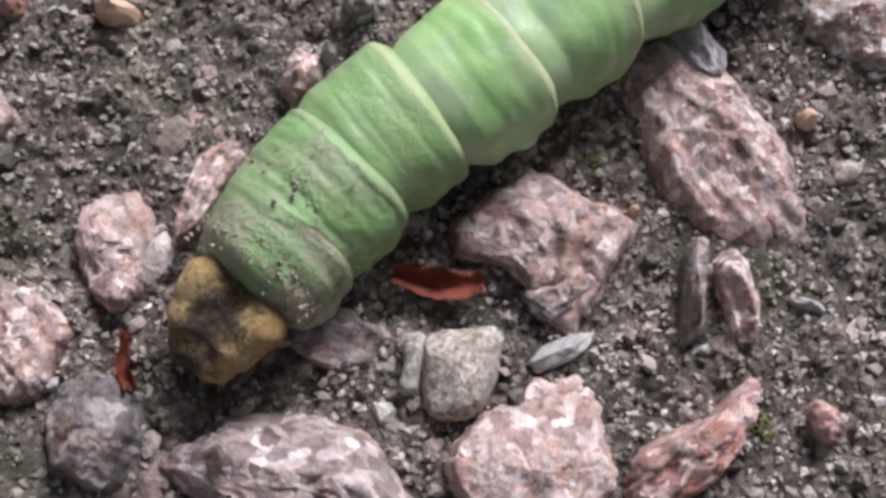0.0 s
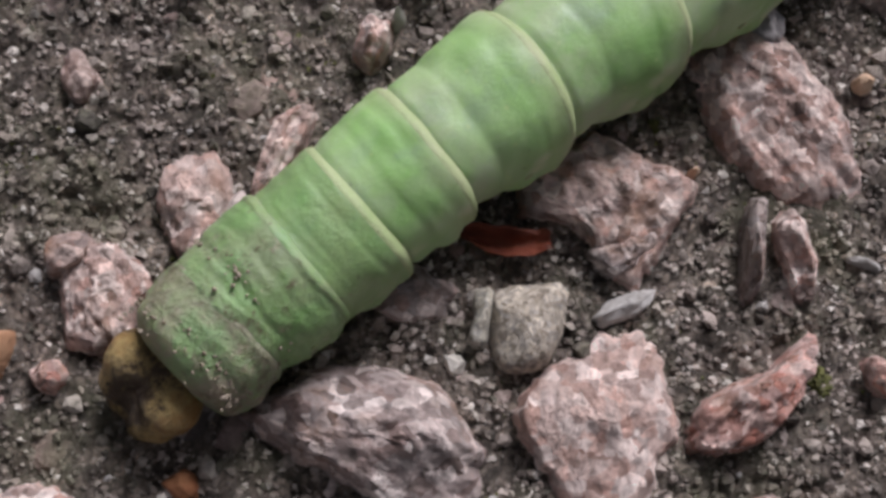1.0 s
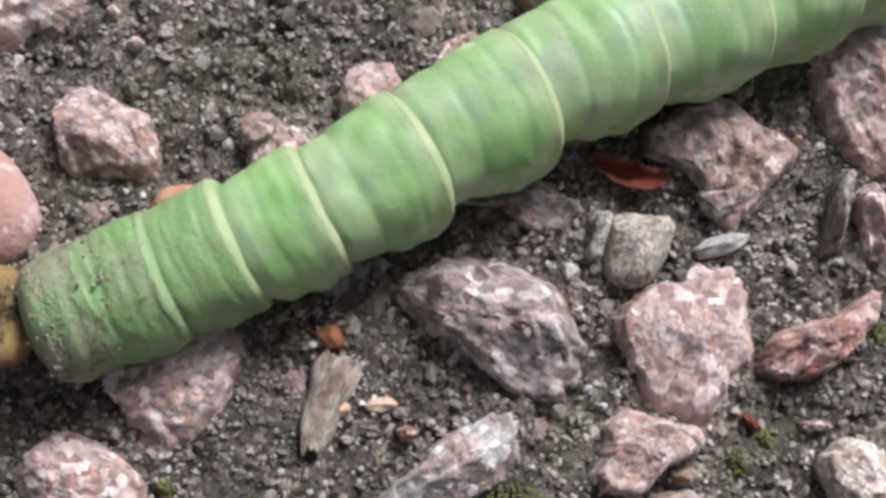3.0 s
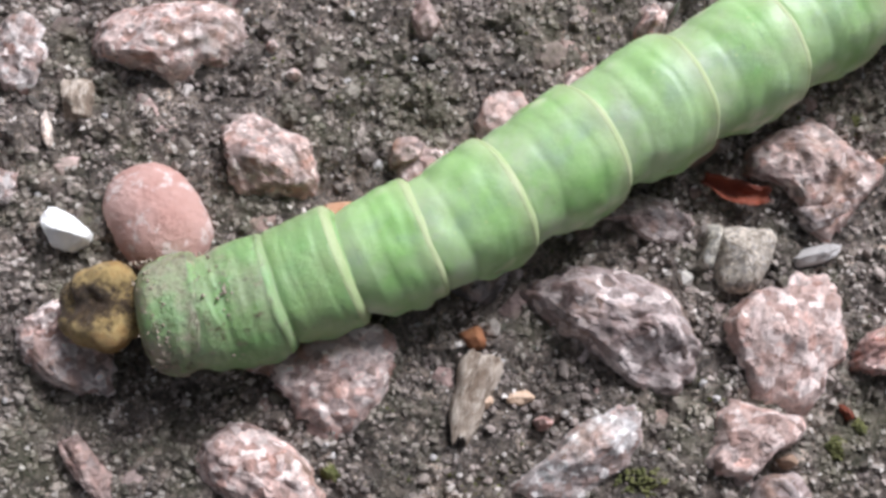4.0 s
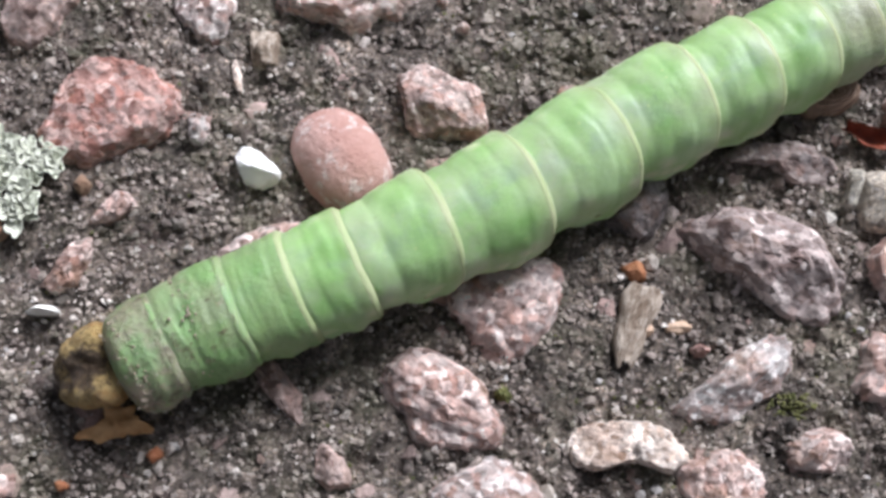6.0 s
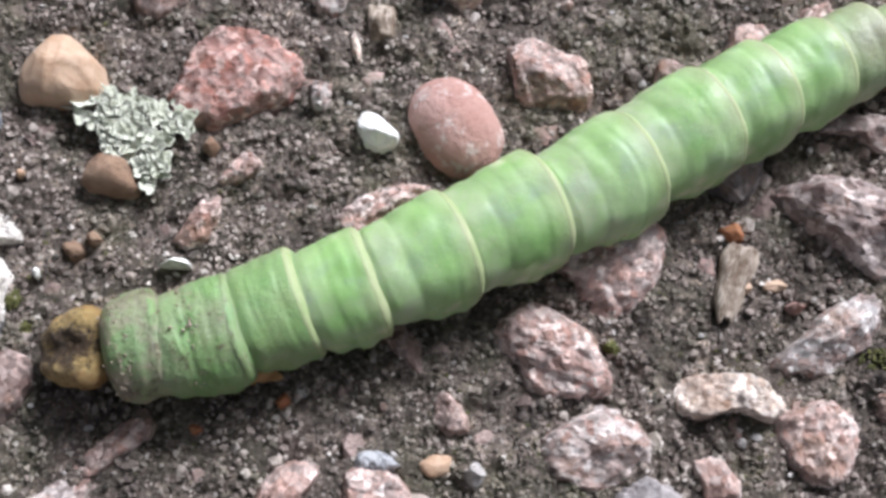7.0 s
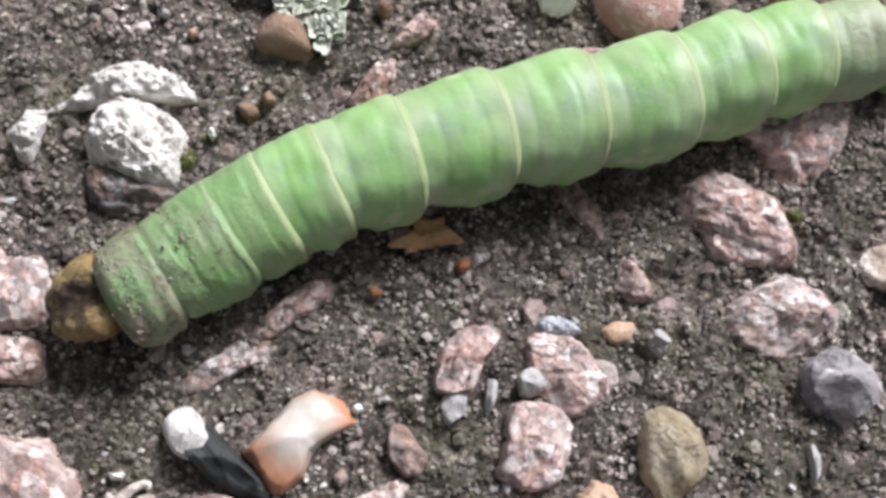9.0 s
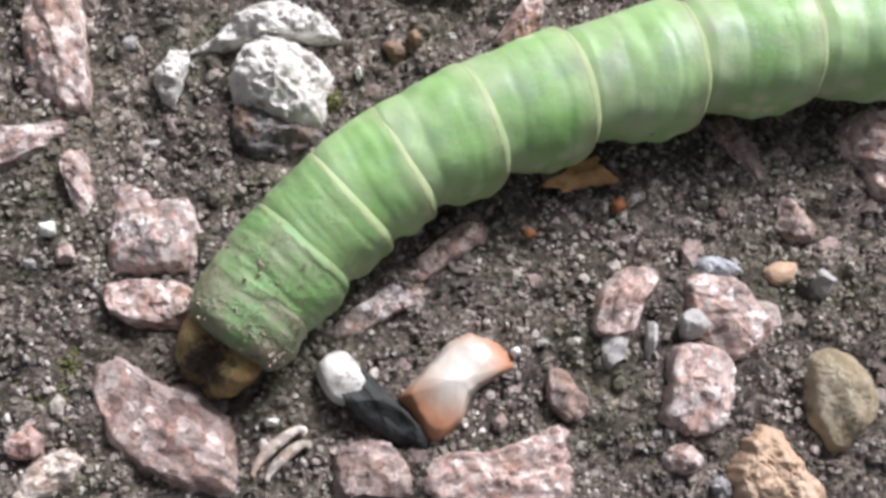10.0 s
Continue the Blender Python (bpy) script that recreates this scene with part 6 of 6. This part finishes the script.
RING_5 = [
    (0, 20.4, 40.1, -143.4), (0.5, 15.2, 38.0, -138.3), (1, 12.2, 31.6, -143.6), (1.5, 10.5, 29.3, -146.3),
    (2, -0.6, 29.2, -131.1), (2.5, -3.4, 24.3, -143.6), (2.7, -4.6, 20.5, -145.2), (3.8, -7.0, 18.9, -141.5),
    (4, -10.2, 17.4, -140.5), (4.5, -16.5, 13.8, -145.6), (5, -18.8, 11.6, -142.6), (5.5, -22.8, 9.5, -141.0),
    (5.7, -25.5, 7.1, -144.2), (6.8, -35.6, 1.4, -141.9), (7, -36.8, -1.5, -146.0), (7.5, -43.9, -5.2, -148.7),
    (8, -47.6, -10.1, -151.6), (8.5, -48.0, -9.9, -152.4), (9, -56.8, -11.0, -155.4), (9.5, -62.3, -13.9, -155.2),
    (10, -63.5, -14.6, -153.4),
]
RING_6 = [
    (0, 27.6, 45.5, -143.3), (0.5, 22.0, 44.0, -138.9), (1, 19.5, 37.0, -143.1), (1.5, 18.0, 34.4, -145.7),
    (2, 5.5, 36.0, -132.8), (2.5, 2.6, 28.7, -143.5), (2.7, 2.7, 25.6, -148.5), (3.8, 0.7, 24.7, -144.1),
    (4, -3.2, 23.0, -142.7), (4.5, -9.7, 18.5, -144.6), (5, -11.4, 17.6, -142.3), (5.5, -16.3, 15.4, -139.7),
    (5.7, -18.8, 12.5, -142.2), (6.8, -27.9, 7.4, -142.0), (7, -28.8, 3.9, -142.8), (7.5, -37.0, -0.8, -149.2),
    (8, -38.9, -5.2, -146.4), (8.5, -39.8, -4.6, -145.7), (9, -49.2, -7.8, -157.4), (9.5, -53.9, -10.2, -157.4),
    (10, -54.5, -10.6, -158.0),
]
RING_7 = [
    (0, 34.9, 50.9, -143.1), (0.5, 28.9, 49.9, -139.4), (1, 26.7, 42.5, -143.0), (1.5, 25.5, 39.5, -145.2),
    (2, 11.8, 42.6, -134.1), (2.5, 9.9, 34.1, -143.3), (2.7, 10.3, 29.7, -149.8), (3.8, 8.3, 30.0, -145.4),
    (4, 4.1, 28.3, -142.9), (4.5, -2.5, 23.8, -144.6), (5, -3.7, 23.3, -142.7), (5.5, -9.7, 20.6, -143.7),
    (5.7, -12.6, 17.2, -145.6), (6.8, -19.4, 14.1, -143.2), (7, -22.1, 9.6, -142.1), (7.5, -29.9, 3.2, -150.2),
    (8, -31.3, 0.8, -144.5), (8.5, -31.9, 1.1, -144.5), (9, -41.6, -4.7, -154.8), (9.5, -44.8, -6.6, -157.6),
    (10, -44.9, -7.1, -161.8),
]
RING_8 = [
    (0, 41.1, 55.6, -143.0), (0.5, 34.8, 55.0, -139.8), (1, 32.9, 47.2, -142.9), (1.5, 31.9, 44.0, -144.8),
    (2, 17.2, 48.1, -135.4), (2.5, 16.1, 38.8, -143.2), (2.7, 16.8, 33.8, -147.2), (3.8, 14.7, 34.4, -146.2),
    (4, 10.7, 33.6, -142.9), (4.5, 4.0, 28.2, -143.4), (5, 3.5, 28.9, -143.7), (5.5, -4.1, 24.4, -150.5),
    (5.7, -6.9, 20.7, -146.4), (6.8, -13.2, 18.4, -147.2), (7, -16.7, 13.4, -144.6), (7.5, -23.3, 7.1, -149.3),
    (8, -24.0, 5.4, -147.5), (8.5, -26.2, 5.1, -148.6), (9, -35.4, -1.3, -153.1), (9.5, -37.3, -3.3, -157.3),
    (10, -35.9, -4.5, -162.7),
]
RING_9 = [
    (0, 46.5, 59.7, -142.9), (0.5, 40.0, 59.3, -140.2), (1, 38.3, 51.3, -142.8), (1.5, 37.4, 47.9, -144.4),
    (2, 22.1, 52.8, -136.4), (2.5, 21.5, 42.8, -143.0), (2.7, 22.5, 37.5, -146.5), (3.8, 20.4, 38.1, -147.5),
    (4, 16.2, 37.5, -145.3), (4.5, 9.8, 32.9, -143.0), (5, 9.3, 32.8, -145.9), (5.5, 1.4, 26.8, -153.5),
    (5.7, -2.1, 24.1, -145.8), (6.8, -6.4, 22.5, -148.9), (7, -11.4, 17.2, -144.8), (7.5, -17.3, 10.7, -150.5),
    (8, -17.9, 9.3, -148.2), (8.5, -21.0, 7.7, -151.5), (9, -29.7, 1.3, -157.5), (9.5, -30.7, -0.7, -157.8),
    (10, -29.5, -2.3, -160.3),
]
RING_10 = [
    (0, 50.9, 63.0, -142.8), (0.5, 44.2, 62.8, -140.5), (1, 42.7, 54.6, -142.7), (1.5, 41.9, 51.1, -144.1),
    (2, 26.1, 56.5, -137.3), (2.5, 25.9, 46.2, -142.9), (2.7, 27.1, 40.6, -145.8), (3.8, 25.1, 41.0, -148.5),
    (4, 20.8, 40.5, -146.7), (4.5, 14.3, 36.0, -145.7), (5, 13.8, 36.0, -145.9), (5.5, 6.2, 29.5, -151.3),
    (5.7, 2.5, 27.1, -148.1), (6.8, -1.8, 25.3, -148.7), (7, -6.8, 20.3, -146.6), (7.5, -11.5, 13.8, -151.5),
    (8, -11.4, 13.3, -148.8), (8.5, -16.3, 10.5, -149.8), (9, -24.1, 3.4, -158.9), (9.5, -25.7, 1.4, -156.7),
    (10, -24.4, -0.4, -159.4),
]
RING_11 = [
    (0, 54.5, 65.7, -142.8), (0.5, 47.7, 65.7, -140.7), (1, 46.3, 57.3, -142.7), (1.5, 45.5, 53.8, -143.9),
    (2, 29.4, 59.6, -137.7), (2.5, 29.5, 48.9, -142.9), (2.7, 30.8, 43.1, -145.5), (3.8, 28.9, 43.3, -149.0),
    (4, 24.6, 43.0, -147.3), (4.5, 18.1, 38.5, -146.5), (5, 17.6, 38.4, -146.7), (5.5, 10.1, 31.6, -151.6),
    (5.7, 6.4, 29.4, -148.6), (6.8, 2.1, 27.6, -149.2), (7, -3.0, 22.7, -147.3), (7.5, -7.5, 16.0, -151.1),
    (8, -7.5, 15.6, -149.1), (8.5, -12.4, 12.8, -150.2), (9, -20.0, 5.1, -157.1), (9.5, -21.5, 3.2, -156.5),
    (10, -20.2, 1.2, -159.0),
]


def motions():
    """The whole animal creeps forward; each ring slides and turns on its own within it."""
    walk(caterpillar, [(t, pose(x * MM, y * MM, 0)) for t, x, y in CRAWL])
    base = {t: (x, y) for t, x, y in CRAWL}
    keyed = {"h": HEAD, "0": RING_0, "1": RING_1, "2": RING_2, "3": RING_3, "4": RING_4, "5": RING_5, "6": RING_6, "7": RING_7, "8": RING_8, "9": RING_9, "10": RING_10, "11": RING_11}
    for key, rows in keyed.items():
        walk(RINGS[key], [(t, pose((x - base[t][0]) * MM, (y - base[t][1]) * MM, 0, 0, (*nod, 0)[0], turn)) for t, x, y, turn, *nod in rows])


motions()
